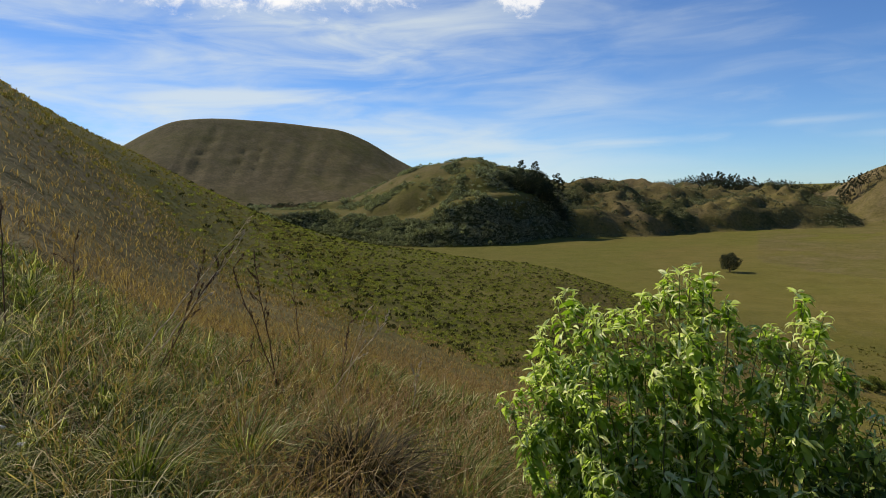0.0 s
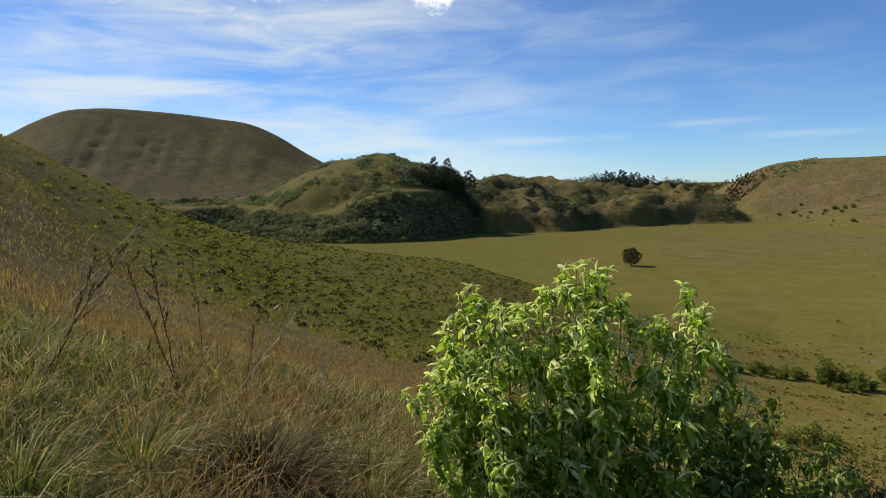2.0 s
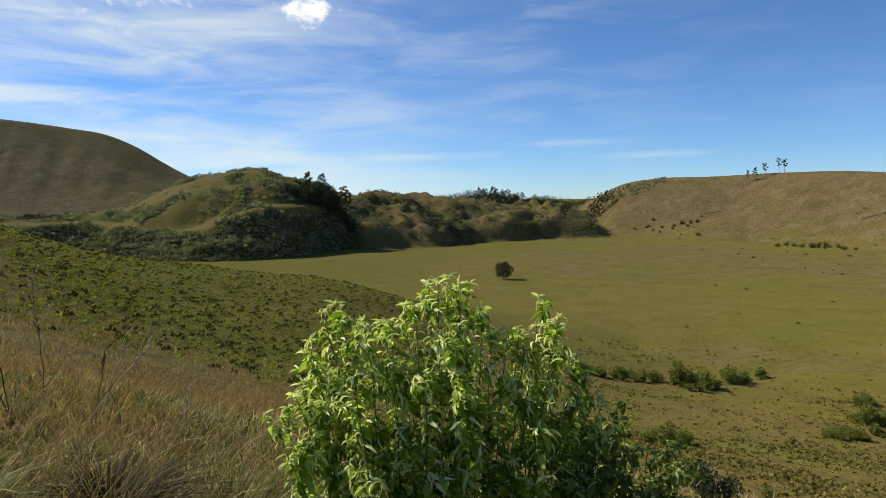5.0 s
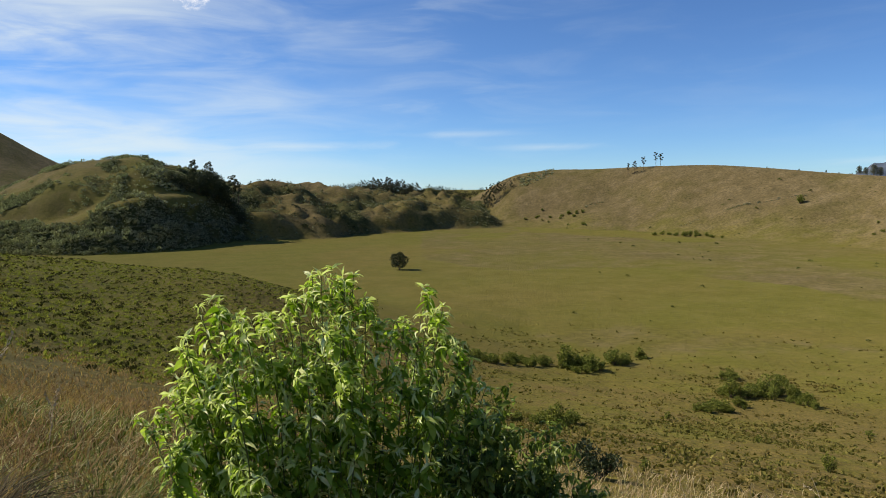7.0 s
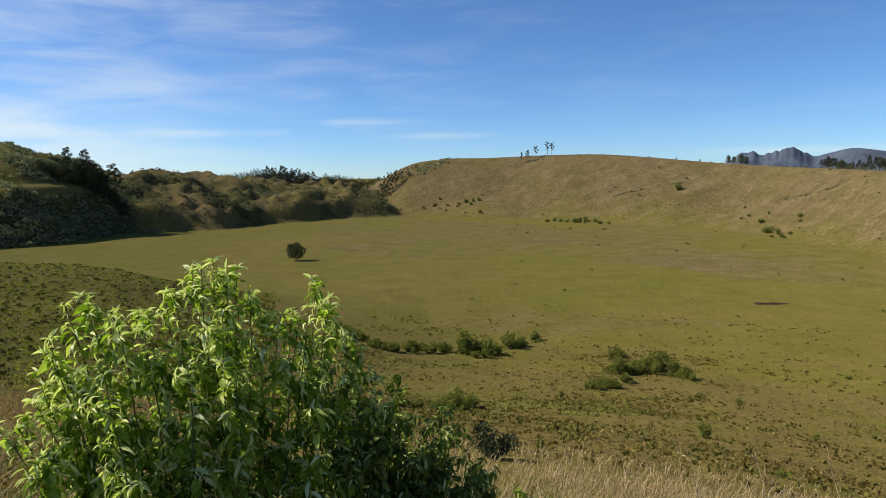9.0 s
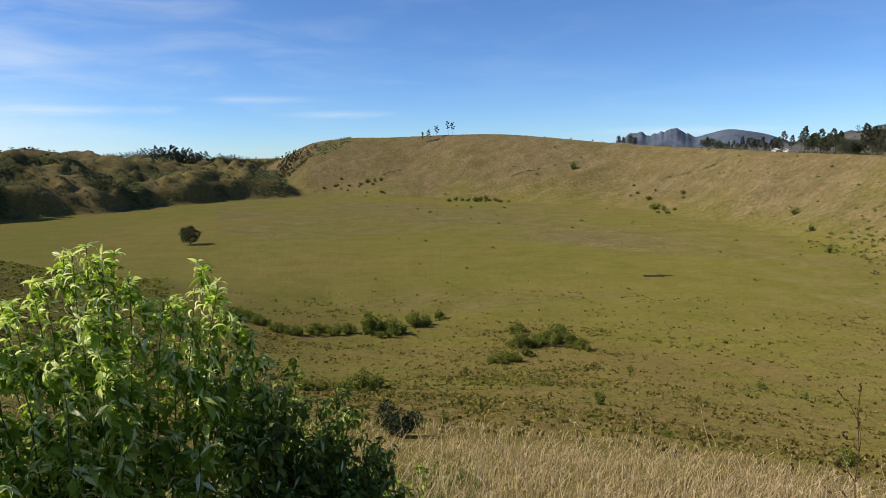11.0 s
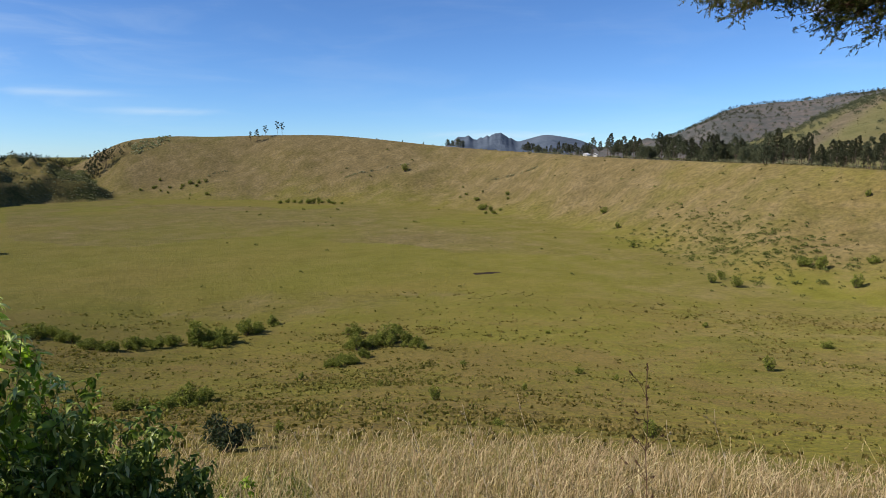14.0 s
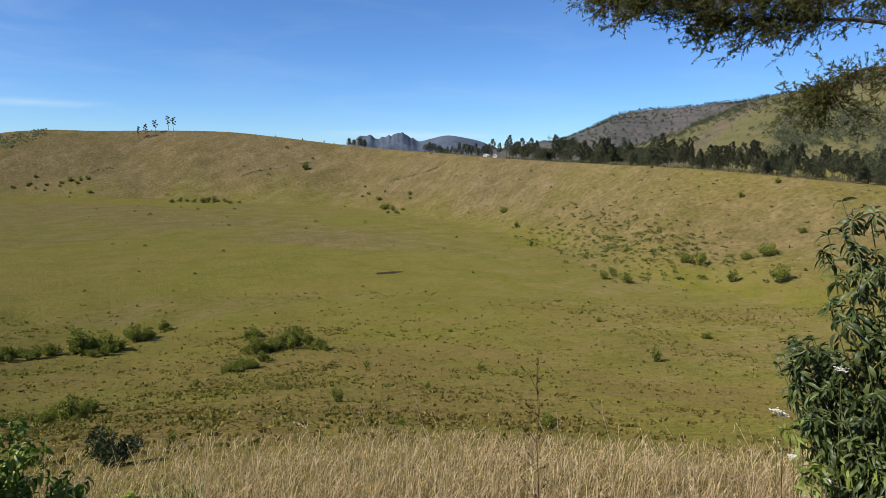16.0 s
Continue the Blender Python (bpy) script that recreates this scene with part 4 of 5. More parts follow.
for group, label, rows in (("row of shrubs on the pasture", "yellow-green leafy shrub in a row on the pasture", tuple((b, r, 1.02 * s) for b, r, s in ROW)),
                           ("knot of shrubs on the pasture", "bright green leafy shrub in a knot on the pasture", tuple((b, r, 0.98 * s) for b, r, s in KNOT)),
                           ("shrubs at the knoll's foot", "olive-green bushy shrub at the foot of the knoll", LOW)):
    for b, r, s in rows:
        for k in range(5):
            far = s * (0.10 + 0.12 * k) * (0.7 + 0.6 * rng.random())
            turn = rng.random() * 6.28
            spot_b, spot_r = b + math.degrees(far * math.cos(turn) / r), r + 1.8 * far * math.sin(turn)
            make_shrub(place(spot_b, spot_r), WILD[int(rng.random() * 3)], label, group, rng.random() * 6.28, s * (0.70 - 0.10 * k) * (0.70 + 0.5 * rng.random()))
for b, r, s in ((52.9, 130, 2.2), (56.8, 158, 1.9), (44.0, 34, 0.85), (24.9, 57, 1.1), (37.8, 103, 1.2), (11.1, 26, 0.4), (30.7, 32, 0.45), (41.0, 95, 0.8),
                (33.0, 70, 0.7), (20.0, 80, 0.7), (13.0, 95, 0.9), (27.5, 110, 0.9), (35.0, 150, 1.0), (48.0, 175, 1.3), (63.0, 150, 1.1)):
    make_shrub(place(b, r), WILD[int(rng.random() * 3)], "small green shrub alone on the sloping pasture", "single pasture shrubs", rng.random() * 6.28, s)
for b, r, s in ((48.3, 246, 3.0), (50.2, 241, 3.4), (61.9, 238, 5.4), (60.9, 268, 5.2), (59.3, 267, 3.2), (58.4, 243, 3.8), (56.0, 261, 4.0), (54.9, 262, 3.8),
                (63.1, 285, 2.6), (22.4, 646, 6.4), (39.5, 418, 3.8), (40.7, 386, 3.0), (42.0, 329, 2.6), (58.6, 318, 2.3), (61.1, 324, 2.3), (49.0, 255, 2.6)):
    make_shrub(place(b, r), WILD[int(rng.random() * 3)], "green shrub on the eastern slope of the crater", "shrubs on the crater slope", rng.random() * 6.28, s)
for b, r, s in ((11.8, 630, 4.0), (12.3, 634, 4.0), (12.8, 628, 4.4), (13.5, 626, 4.4), (13.9, 620, 6.5), (14.5, 624, 7.0), (15.0, 617, 4.8), (15.5, 616, 5.6),
                (16.1, 603, 3.6), (27.9, 573, 4.0), (28.6, 555, 4.0), (29.1, 535, 5.8), (29.7, 517, 4.2), (30.4, 508, 4.4), (31.2, 528, 4.2), (27.1, 583, 3.2),
                (0.7, 772, 3.6), (1.7, 767, 4.2), (2.4, 761, 4.2), (3.2, 755, 4.2), (3.9, 752, 4.8), (4.5, 748, 4.8), (5.1, 746, 5.2), (5.5, 744, 5.2), (6.0, 709, 3.8), (4.7, 712, 3.4)):
    for k in range(2):
        make_shrub(place(b + 0.28 * rng.normal(), r + 6 * rng.normal()), WILD[int(rng.random() * 3)], "dark green shrub in a line at the foot of the wall", "shrubs at the wall's foot", rng.random() * 6.28, s * (0.85 - 0.3 * k) * (0.6 + 0.7 * rng.random()))
make_shrub(place(7.0, 17.5), shrub_meshes(1.12, 1.35, 0.075, 2600, DARKSHRUB, 12), "dense dark grey-green shrub on the knoll's flank", turn=1.0)


# a patch of dark wet mud
def mud(n):
    at = n.add("ShaderNodeTexCoord").outputs["Object"]
    return n.ramp(n.noise(at, 0.5, 4, 0.6), [(0.3, (0.018, 0.014, 0.010)), (0.7, (0.050, 0.036, 0.022))]), None, None


def mud_pool():
    c = place(29.5, 246)
    ring = 40
    v, f = [], []
    for q in (0.0, 0.5, 1.0):
        for k in range(ring):
            a = k * 2 * math.pi / ring
            s = q * (1 + 0.25 * math.sin(2 * a + 1) + 0.15 * math.sin(5 * a))
            x, y = c.x + 4.6 * s * math.cos(a - 0.5), c.y + 2.6 * s * math.sin(a - 0.5)
            v.append((x, y, ground_z(x, y) + 0.05 - 0.03 * q))
    for q in range(2):
        for k in range(ring):
            f.append((q * ring + k, q * ring + (k + 1) % ring, (q + 1) * ring + (k + 1) % ring, (q + 1) * ring + k))
    return tagged(new("mud_patch", mesh_from("mud_patch", v, f, surface("mud", mud, 0.95, 0.05))), "dark wet mud patch in the green pasture", "mud")


mud_pool()

# tussocks: on the spur, and low mats over the near pasture
x1, y1 = scatter(32000, -60, -12, 42, 245, 1.5)
keep = rng.random(32000) < ease(np.degrees(np.arctan2(x1, y1)), -60, -40) * ease(np.hypot(x1, y1), 38, 85)
x1, y1 = x1[keep], y1[keep]
dark = rng.random(len(x1)) < 0.16
clumps(x1[dark], y1[dark], 0.45 + 0.65 * rng.random(dark.sum()) ** 2.0, 16, 0.32, DARKTUFT, "spur_tussocks", "dark olive and brown grass tussocks dotting the spur", "tussocks", 0.8, 0.65)
clumps(x1[~dark], y1[~dark], 0.32 + 0.52 * rng.random((~dark).sum()) ** 2.0, 8, 0.5, GREENTUFT, "green_tussocks", "fresh green grass tufts covering the spur", "tussocks", 0.4, 0.6, 0.5)
x1, y1 = scatter(5000, -70, -40, 40, 130, 1.2)
clumps(x1, y1, (0.20 + 0.32 * rng.random(5000) ** 2) * (0.6 + np.hypot(x1, y1) / 150), 6, 0.5, TUFT, "slope_tussocks", "low brown and olive tussocks on the steep flank", "tussocks", 0.55, 0.6)
x1, y1 = scatter(95000, -14, 70, 20, 215, 1.45)
r1 = np.hypot(x1, y1)
mat_like = fbm(x1, y1, 30, 4, 71) + 0.6 * fbm(x1, y1, 7, 3, 72) + 0.35 * ease(r1, 110, 45)
patchy = rng.random(95000) < (0.09 + 0.72 * ease(mat_like, 0.0, 0.7)) * (0.35 + 0.65 * ease(r1, 24, 45)) * (1 - 0.9 * ease(r1, 120, 212))
brown = rng.random(95000) < 0.5 + 0.9 * fbm(x1, y1, 20, 3, 73)
for keep, mat, name, label in ((patchy & brown, TUFT, "brown_turf_tufts", "low brown turf tufts in patches over the pasture"),
                               (patchy & ~brown, SPURTUFT, "pasture_tufts", "small olive tufts in patches over the sloping pasture")):
    m = int(keep.sum())
    clumps(x1[keep], y1[keep], (0.20 + 0.60 * rng.random(m) ** 3) * (0.55 + r1[keep] / 170), 4, 0.62, mat, name, label, "tufts", 0.30, 0.7, 0.25)

x1, y1 = scatter(5200, 30, 64, 150, 225, 1)
keep = fbm(x1, y1, 40, 4, 74) + 0.9 * np.exp(-((np.hypot(x1, y1) - 190) / 14) ** 2) * ease(np.degrees(np.arctan2(x1, y1)), 31, 42) + 0.35 * rng.normal(size=5200) > 0.75
clumps(x1[keep], y1[keep], 0.30 + 0.60 * rng.random(keep.sum()) ** 2, 6, 0.55, TUFT, "sedge_belt", "brown sedge tufts in a loose belt across the pasture", "tufts", 0.35, 0.7, 0.3)

# ---------------------------------------------------------------- foreground grass
def blades(x, y, tall, wide, lean, mat, name, label, wind=0.0):
    """Bent, tapered blades rooted at x, y: one object."""
    n = len(x)
    z = terrain(x, y)[0] - 0.02
    a = rng.random(n) * 2 * math.pi
    d = unit(np.stack([np.cos(a) + wind, np.sin(a) - 0.3 * wind, 0 * a], -1))
    side = np.stack([-d[:, 1], d[:, 0], 0 * a], -1)
    tw = rng.random(n) * 2 - 1
    side = unit(side + d * tw[:, None])
    tall, wide, lean = (np.broadcast_to(q, n) for q in (tall, wide, lean))
    rows = []
    for t, wd in ((0.0, 0.8), (0.38, 1.0), (0.74, 0.65)):
        c = np.stack([x, y, z], -1) + d * (lean * tall * t * t)[:, None] + np.stack([0 * z, 0 * z, tall * t * (1 - 0.28 * lean * t)], -1)
        rows += [c - side * (wide * wd / 2)[:, None], c + side * (wide * wd / 2)[:, None]]
    c = np.stack([x, y, z], -1) + d * (lean * tall)[:, None] + np.stack([0 * z, 0 * z, tall * (1 - 0.36 * lean)], -1)
    v = np.stack(rows + [c], 1).reshape(-1, 3)
    base = (np.arange(n) * 7)[:, None, None]
    f = (base + np.array([[0, 1, 3], [0, 3, 2], [2, 3, 5], [2, 5, 4], [4, 5, 6]])[None]).reshape(-1, 3)
    return tagged(new(name, mesh_from(name, v, f, mat)), label, "grass", kind="stuff")


def heads(x, y, tall, lean, mat, name, label, length=0.13, grains=9, wide=0.012, wind=0.3):
    """Flowering stalks: a thin stem with a feathery head of grains."""
    n = len(x)
    z = terrain(x, y)[0]
    a = rng.random(n) * 2 * math.pi
    d = unit(np.stack([np.cos(a) + wind * 2, np.sin(a), 0 * a], -1))
    side = unit(any_way(n) * [1, 1, 0.1])
    root = np.stack([x, y, z], -1)
    tall, lean = np.broadcast_to(tall, n)[:, None], np.broadcast_to(lean, n)[:, None]
    up = np.array([[0, 0, 1.0]])
    tip = root + up * tall * (1 - 0.3 * lean) + d * tall * lean
    mid = root + up * tall * 0.55 + d * tall * lean * 0.28
    vs, fs = [], []
    sw = 0.0016 + 0.0006 * np.hypot(x, y)[:, None] / 4
    quad = np.stack([root - side * sw, root + side * sw, mid + side * sw, mid - side * sw, mid - side * sw, mid + side * sw, tip + side * sw * 0.5, tip - side * sw * 0.5], 1)
    vs.append(quad.reshape(-1, 3))
    fs.append(np.arange(n * 8).reshape(-1, 4))
    run = unit(tip - mid)
    k = np.tile(np.linspace(0.0, 1.0, grains), n)[:, None]
    c = np.repeat(tip, grains, 0) - np.repeat(run, grains, 0) * k * length * (0.7 + 0.6 * np.repeat(rng.random((n, 1)), grains, 0))
    c = c + any_way(n * grains) * wide * (0.3 + k)
    v, f = cards(c, np.repeat(run, grains, 0) + 0.45 * any_way(n * grains), any_way(n * grains), length * 0.24, length * 0.05 + 0.0012 * np.repeat(np.hypot(x, y), grains) / 3, 0.2)
    return tagged(new(name, mesh_from(name, *join([(vs[0], fs[0]), (v, f)]), mat, False)), label, "grass", kind="stuff")


# the left of the knoll: tangled green grass close by, low russet grass further down
x1, y1 = scatter(80000, -74, -12, 2.1, 14.0, 0.4)
r1 = np.hypot(x1, y1)
tone = fbm(x1, y1, 0.9, 3, 81) + 0.6 * fbm(x1, y1, 3.0, 2, 82)
keep = rng.random(len(x1)) < (0.66 + 0.6 * tone) * (1 - 0.45 * ease(np.degrees(np.arctan2(x1, y1)), -50, -38))
x1, y1, r1, tone = x1[keep], y1[keep], r1[keep], tone[keep]
blades(x1, y1, (0.10 + 0.32 * rng.random(len(x1)) ** 1.6) * np.clip(1 + 0.7 * tone, 0.4, 1.7), (0.0034 + 0.0012 * r1) * (0.6 + 0.9 * rng.random(len(x1)) ** 2),
       0.25 + 1.15 * rng.random(len(x1)), GRASS, "meadow_grass", "tangled green meadow grass with bleached blades", 0.12)
x1, y1 = scatter(43000, -72, -12, 8.0, 70, 0.5)
az1 = np.degrees(np.arctan2(x1, y1))
keep = rng.random(len(x1)) < (0.65 + 0.35 * ease(az1, -66, -56)) * (0.55 + 0.8 * fbm(x1, y1, 6, 3, 84))
x1, y1 = x1[keep], y1[keep]
r1 = np.hypot(x1, y1)
blades(x1, y1, 0.12 + 0.26 * rng.random(len(x1)), 0.0030 + 0.0010 * r1, 0.3 + 0.9 * rng.random(len(x1)), RUSSET, "russet_grass",
       "low russet grass on the flank of the knoll", 0.15)
x1, y1 = scatter(3600, -64, -16, 3.4, 26, 0.2)
heads(x1, y1, 0.34 + 0.34 * rng.random(3600), 0.30 + 0.5 * rng.random(3600), RUSSET, "russet_seed_heads", "feathery reddish seed heads above the grass", 0.11, 8, 0.010, 0.1)
x1, y1 = scatter(15000, -52, -12, 2.4, 10, 0.5)
keep = rng.random(15000) < 0.7 + 0.8 * fbm(x1, y1, 1.3, 3, 85)
x1, y1 = x1[keep], y1[keep]
blades(x1, y1, 0.16 + 0.38 * rng.random(len(x1)) ** 1.4, 0.004 + 0.0012 * np.hypot(x1, y1), 0.25 + 0.8 * rng.random(len(x1)), RUSSET, "brown_grass",
       "brown drying grass between the green tussocks", 0.15)
x1, y1 = scatter(2600, -72, -14, 2.4, 8.5, 0.6)
blades(x1, y1, 0.28 + 0.30 * rng.random(2600), 0.006 + 0.004 * rng.random(2600), 0.6 + 0.8 * rng.random(2600), STRAW, "bleached_blades",
       "long bleached grass blades arching over the meadow", 0.2)
x1, y1 = scatter(16000, -36, 14, 2.6, 10, 0.5)
r1 = np.hypot(x1, y1)
blades(x1, y1, 0.14 + 0.36 * rng.random(len(x1)) ** 1.5, (0.0042 + 0.0012 * r1) * (0.6 + 0.9 * rng.random(len(x1)) ** 2), 0.15 + 1.0 * rng.random(len(x1)), GRASS, "knoll_grass",
       "green and straw grass round the leafy shrub", 0.12)


def tufted(tx, ty, per, tall, wide, spread, mat, name, label):
    """Tussocks of blades that arch outwards from a common root."""
    n = len(tx)
    k = np.repeat(np.arange(n), per)
    a = rng.random(n * per) * 2 * math.pi
    q = rng.random(n * per) ** 0.7
    d = np.stack([np.cos(a), np.sin(a), 0 * a], -1)
    root = np.stack([tx, ty, terrain(tx, ty)[0] - 0.02], -1)[k] + d * (q * spread * 0.35)[:, None]
    tall = np.asarray(tall)[k] * (0.55 + 0.6 * rng.random(n * per))
    side = np.stack([-d[:, 1], d[:, 0], 0.3 * rng.normal(size=n * per)], -1)
    wide = np.asarray(wide)[k] * (0.6 + 0.7 * rng.random(n * per))
    lean = 0.25 + 0.85 * q * (0.6 + 0.6 * rng.random(n * per))
    rows = []
    for t, wd in ((0.0, 0.7), (0.38, 1.0), (0.74, 0.7)):
        c = root + d * (lean * tall * t * t)[:, None] + np.stack([0 * a, 0 * a, tall * t * (1 - 0.42 * lean * t)], -1)
        rows += [c - side * (wide * wd / 2)[:, None], c + side * (wide * wd / 2)[:, None]]
    c = root + d * (lean * tall * 1.05)[:, None] + np.stack([0 * a, 0 * a, tall * (1 - 0.56 * lean)], -1)
    v = np.stack(rows + [c], 1).reshape(-1, 3)
    f = ((np.arange(n * per) * 7)[:, None, None] + np.array([[0, 1, 3], [0, 3, 2], [2, 3, 5], [2, 5, 4], [4, 5, 6]])[None]).reshape(-1, 3)
    return tagged(new(name, mesh_from(name, v, f, mat)), label, "grass", kind="stuff")


x1, y1 = scatter(900, -74, -8, 2.4, 11, 0.6)
r1 = np.hypot(x1, y1)
tufted(x1, y1, 34, 0.20 + 0.28 * rng.random(900), 0.0036 + 0.0010 * r1, 0.22, GRASS, "grass_tussocks", "arching green grass tussocks with bleached tips")
for b, r, n, tall, mat, lab in ((-41.5, 4.5, 1300, 0.62, DEAD, "dark matted tussock of dead grass"), (-58.0, 4.2, 420, 0.55, GRASS, "thick green grass tussock in the meadow"),
                                (-50.5, 4.8, 420, 0.60, GRASS, "thick green grass tussock in the meadow"), (-33.0, 4.8, 420, 0.55, GRASS, "thick green grass tussock in the meadow")):
    p = place(b, r)
    tufted(np.array([p.x]), np.array([p.y]), n, np.array([tall]), np.array([0.008]), 0.55, mat, "tussock", lab)

# the right of the knoll: tall dry straw
x1, y1 = scatter(17000, -4, 78, 2.6, 14.5, 0.8)
r1 = np.hypot(x1, y1)
tone = fbm(x1, y1, 1.1, 3, 86)
keep = rng.random(len(x1)) < (0.85 + 0.9 * tone) * (1 - 0.6 * ease(r1, 5, 13))
x1, y1, r1, tone = x1[keep], y1[keep], r1[keep], tone[keep]
blades(x1, y1, (0.12 + 0.30 * rng.random(len(x1)) ** 1.4) * np.clip(1 + 0.8 * tone, 0.4, 1.6), 0.0026 + 0.0010 * r1, 0.25 + 0.9 * rng.random(len(x1)), ROSY, "russet_undergrass",
       "reddish dry grass between the taller straw", 0.4)
x1, y1 = scatter(19000, -4, 78, 2.6, 11.5, 0.7)
r1 = np.hypot(x1, y1)
az1 = np.degrees(np.arctan2(x1, y1))
tone = fbm(x1, y1, 1.2, 3, 83) + 0.5 * fbm(x1, y1, 4.0, 2, 87)
keep = rng.random(len(x1)) < (0.80 + 1.1 * tone) * (1 - 0.82 * ease(r1, 4.2, 10.5))
x1, y1, r1, az1, tone = x1[keep], y1[keep], r1[keep], az1[keep], tone[keep]
blades(x1, y1, (0.13 + 0.34 * rng.random(len(x1)) ** 2.0) * np.clip(1 + 0.9 * tone, 0.35, 1.6) * (1 - 0.45 * ease(r1, 6.5, 11.5)) * (0.72 + 0.28 * ease(az1, 14, 40)), 0.0024 + 0.0009 * r1, 0.15 + 0.8 * rng.random(len(x1)), STRAW, "straw_grass",
       "thin bleached straw-coloured grass on the knoll", 0.4)
x1, y1 = scatter(1500, -2, 78, 3.6, 11.5, 0.9)
heads(x1, y1, 0.50 + 0.55 * rng.random(1500) ** 2.2, 0.12 + 0.4 * rng.random(1500), STRAW, "straw_seed_heads", "pale slender seed heads above the straw", 0.15, 9, 0.007)
x1, y1 = scatter(1600, -2, 78, 3.4, 13, 0.9)
heads(x1, y1, 0.34 + 0.36 * rng.random(1600), 0.25 + 0.5 * rng.random(1600), ROSY, "rosy_seed_heads", "feathery reddish seed heads among the straw", 0.11, 8, 0.010)
x1, y1 = scatter(5000, -4, 78, 9, 26, 0.6)
blades(x1, y1, 0.18 + 0.26 * rng.random(5000), 0.003 + 0.0009 * np.hypot(x1, y1), 0.3 + 0.7 * rng.random(5000), ROSY, "lower_straw",
       "thin dry grass further down the knoll", 0.4)


# ---------------------------------------------------------------- the leafy shrub and its leaves
def leaf_mesh(name, mat, long=1.0, wide=0.36, fold=0.12, curl=0.25, roll=0.0):
    """One pointed leaf, base at the origin, along +y: folded at the midrib, bowing over to its tip."""
    v, f = [], []
    y, z, lean = 0.0, 0.0, 0.35 * curl
    for k, h in enumerate((0.10, 0.86, 1.0, 0.58, 0.0)):
        if k:
            y, z = y + long * 0.25 * math.cos(lean), z - long * 0.25 * math.sin(lean)
            lean += curl * 0.55
        half, edge, tilt = wide / 2 * h * math.cos(fold), wide / 2 * h * math.sin(fold), roll * wide * (k - 2) * 0.25 * h
        v += [(-half, y, z + edge + tilt), (0, y, z), (half, y, z + edge - tilt)] if h else [(0, y, z)]
    for k in range(3):
        a = k * 3
        f += [(a, a + 1, a + 4), (a, a + 4, a + 3), (a + 1, a + 2, a + 5), (a + 1, a + 5, a + 4)]
    f += [(9, 10, 12), (10, 11, 12)]
    return mesh_from(name, v, f, mat)


def leaf_frames(base, out, up, size, young=0.0):
    """Places for leaves; the lowest row keeps how young each one is."""
    y = unit(out)
    x = unit(np.cross(y, up))
    zz = np.cross(x, y)
    m = np.zeros((len(base), 4, 4))
    m[:, :3, 0], m[:, :3, 1], m[:, :3, 2] = x * size[:, None], y * size[:, None], zz * size[:, None]
    m[:, :3, 3], m[:, 3, 3], m[:, 3, 0] = base, 1, young
    return m


def leafy_stem(root, tip, sag, pairs, size, start=0.25, rosette=5, side_twigs=0, radius=0.007, droop=0.2, twig_long=0.19):
    """A stem with crossed pairs of leaves: returns tubes and leaf frames."""
    n = 10 if side_twigs else 5
    p = bend(root, tip, sag, n, 0.010 if side_twigs else 0.004)
    tubes = [tube(p, np.linspace(radius, radius * 0.3, n), 5 if side_twigs else 3)]
    frames = []
    d = unit(np.gradient(p, axis=0))
    ts = np.linspace(start, 1.0, pairs)
    base = np.stack([np.interp(ts, np.linspace(0, 1, n), p[:, k]) for k in range(3)], -1)
    dirs = unit(np.stack([np.interp(ts, np.linspace(0, 1, n), d[:, k]) for k in range(3)], -1))
    e1 = unit(np.cross(dirs, [[0.3, 0.2, 1.0]]))
    e2 = np.cross(dirs, e1)
    for s in (0, math.pi):
        ang = np.arange(pairs) * (math.pi / 2) + s + rng.normal(size=pairs) * 0.4
        out = np.cos(ang)[:, None] * e1 + np.sin(ang)[:, None] * e2
        young = np.clip((ts - 0.9) / 0.1, 0, 1)
        go = unit(out + dirs * (0.25 + 0.6 * young)[:, None] - np.array([[0, 0, droop]]) * (1 - young)[:, None] + 0.25 * rng.normal(size=(pairs, 3)))
        sz = size * (0.75 + 0.45 * rng.random(pairs)) * (1 - 0.45 * young)
        frames.append(leaf_frames(base + out * radius, go, unit(dirs + 0.5 * rng.normal(size=(pairs, 3)) + 0.8 * np.array(SUN_WAY)), sz, np.clip((ts - 0.62) / 0.38, 0, 1)))
    a = rng.random(rosette) * 6.28
    out = unit(np.cos(a)[:, None] * e1[-1] + np.sin(a)[:, None] * e2[-1] + dirs[-1] * (0.1 + 0.9 * rng.random((rosette, 1))))
    frames.append(leaf_frames(np.repeat(p[-1:], rosette, 0), out, unit(dirs[-1:] + 0.4 * rng.normal(size=(rosette, 3))), size * (0.5 + 0.4 * rng.random(rosette)), 1.0))
    for k in range(side_twigs):
        t = start + 0.05 + (0.92 - start) * (k + rng.random()) / side_twigs
        b = np.array([np.interp(t, np.linspace(0, 1, n), p[:, q]) for q in range(3)])
        aa = k * 2.4 + rng.random()
        go = unit(np.array([[math.cos(aa), math.sin(aa), 1.0]]))[0]
        tw, fr = leafy_stem(b, b + go * twig_long * (0.6 + 0.8 * rng.random()) * (1.15 - 0.45 * t), 0.01, 8, size * 0.92, 0.2, 4, 0, radius * 0.5, droop)
        tubes += tw
        frames += fr
    return tubes, frames


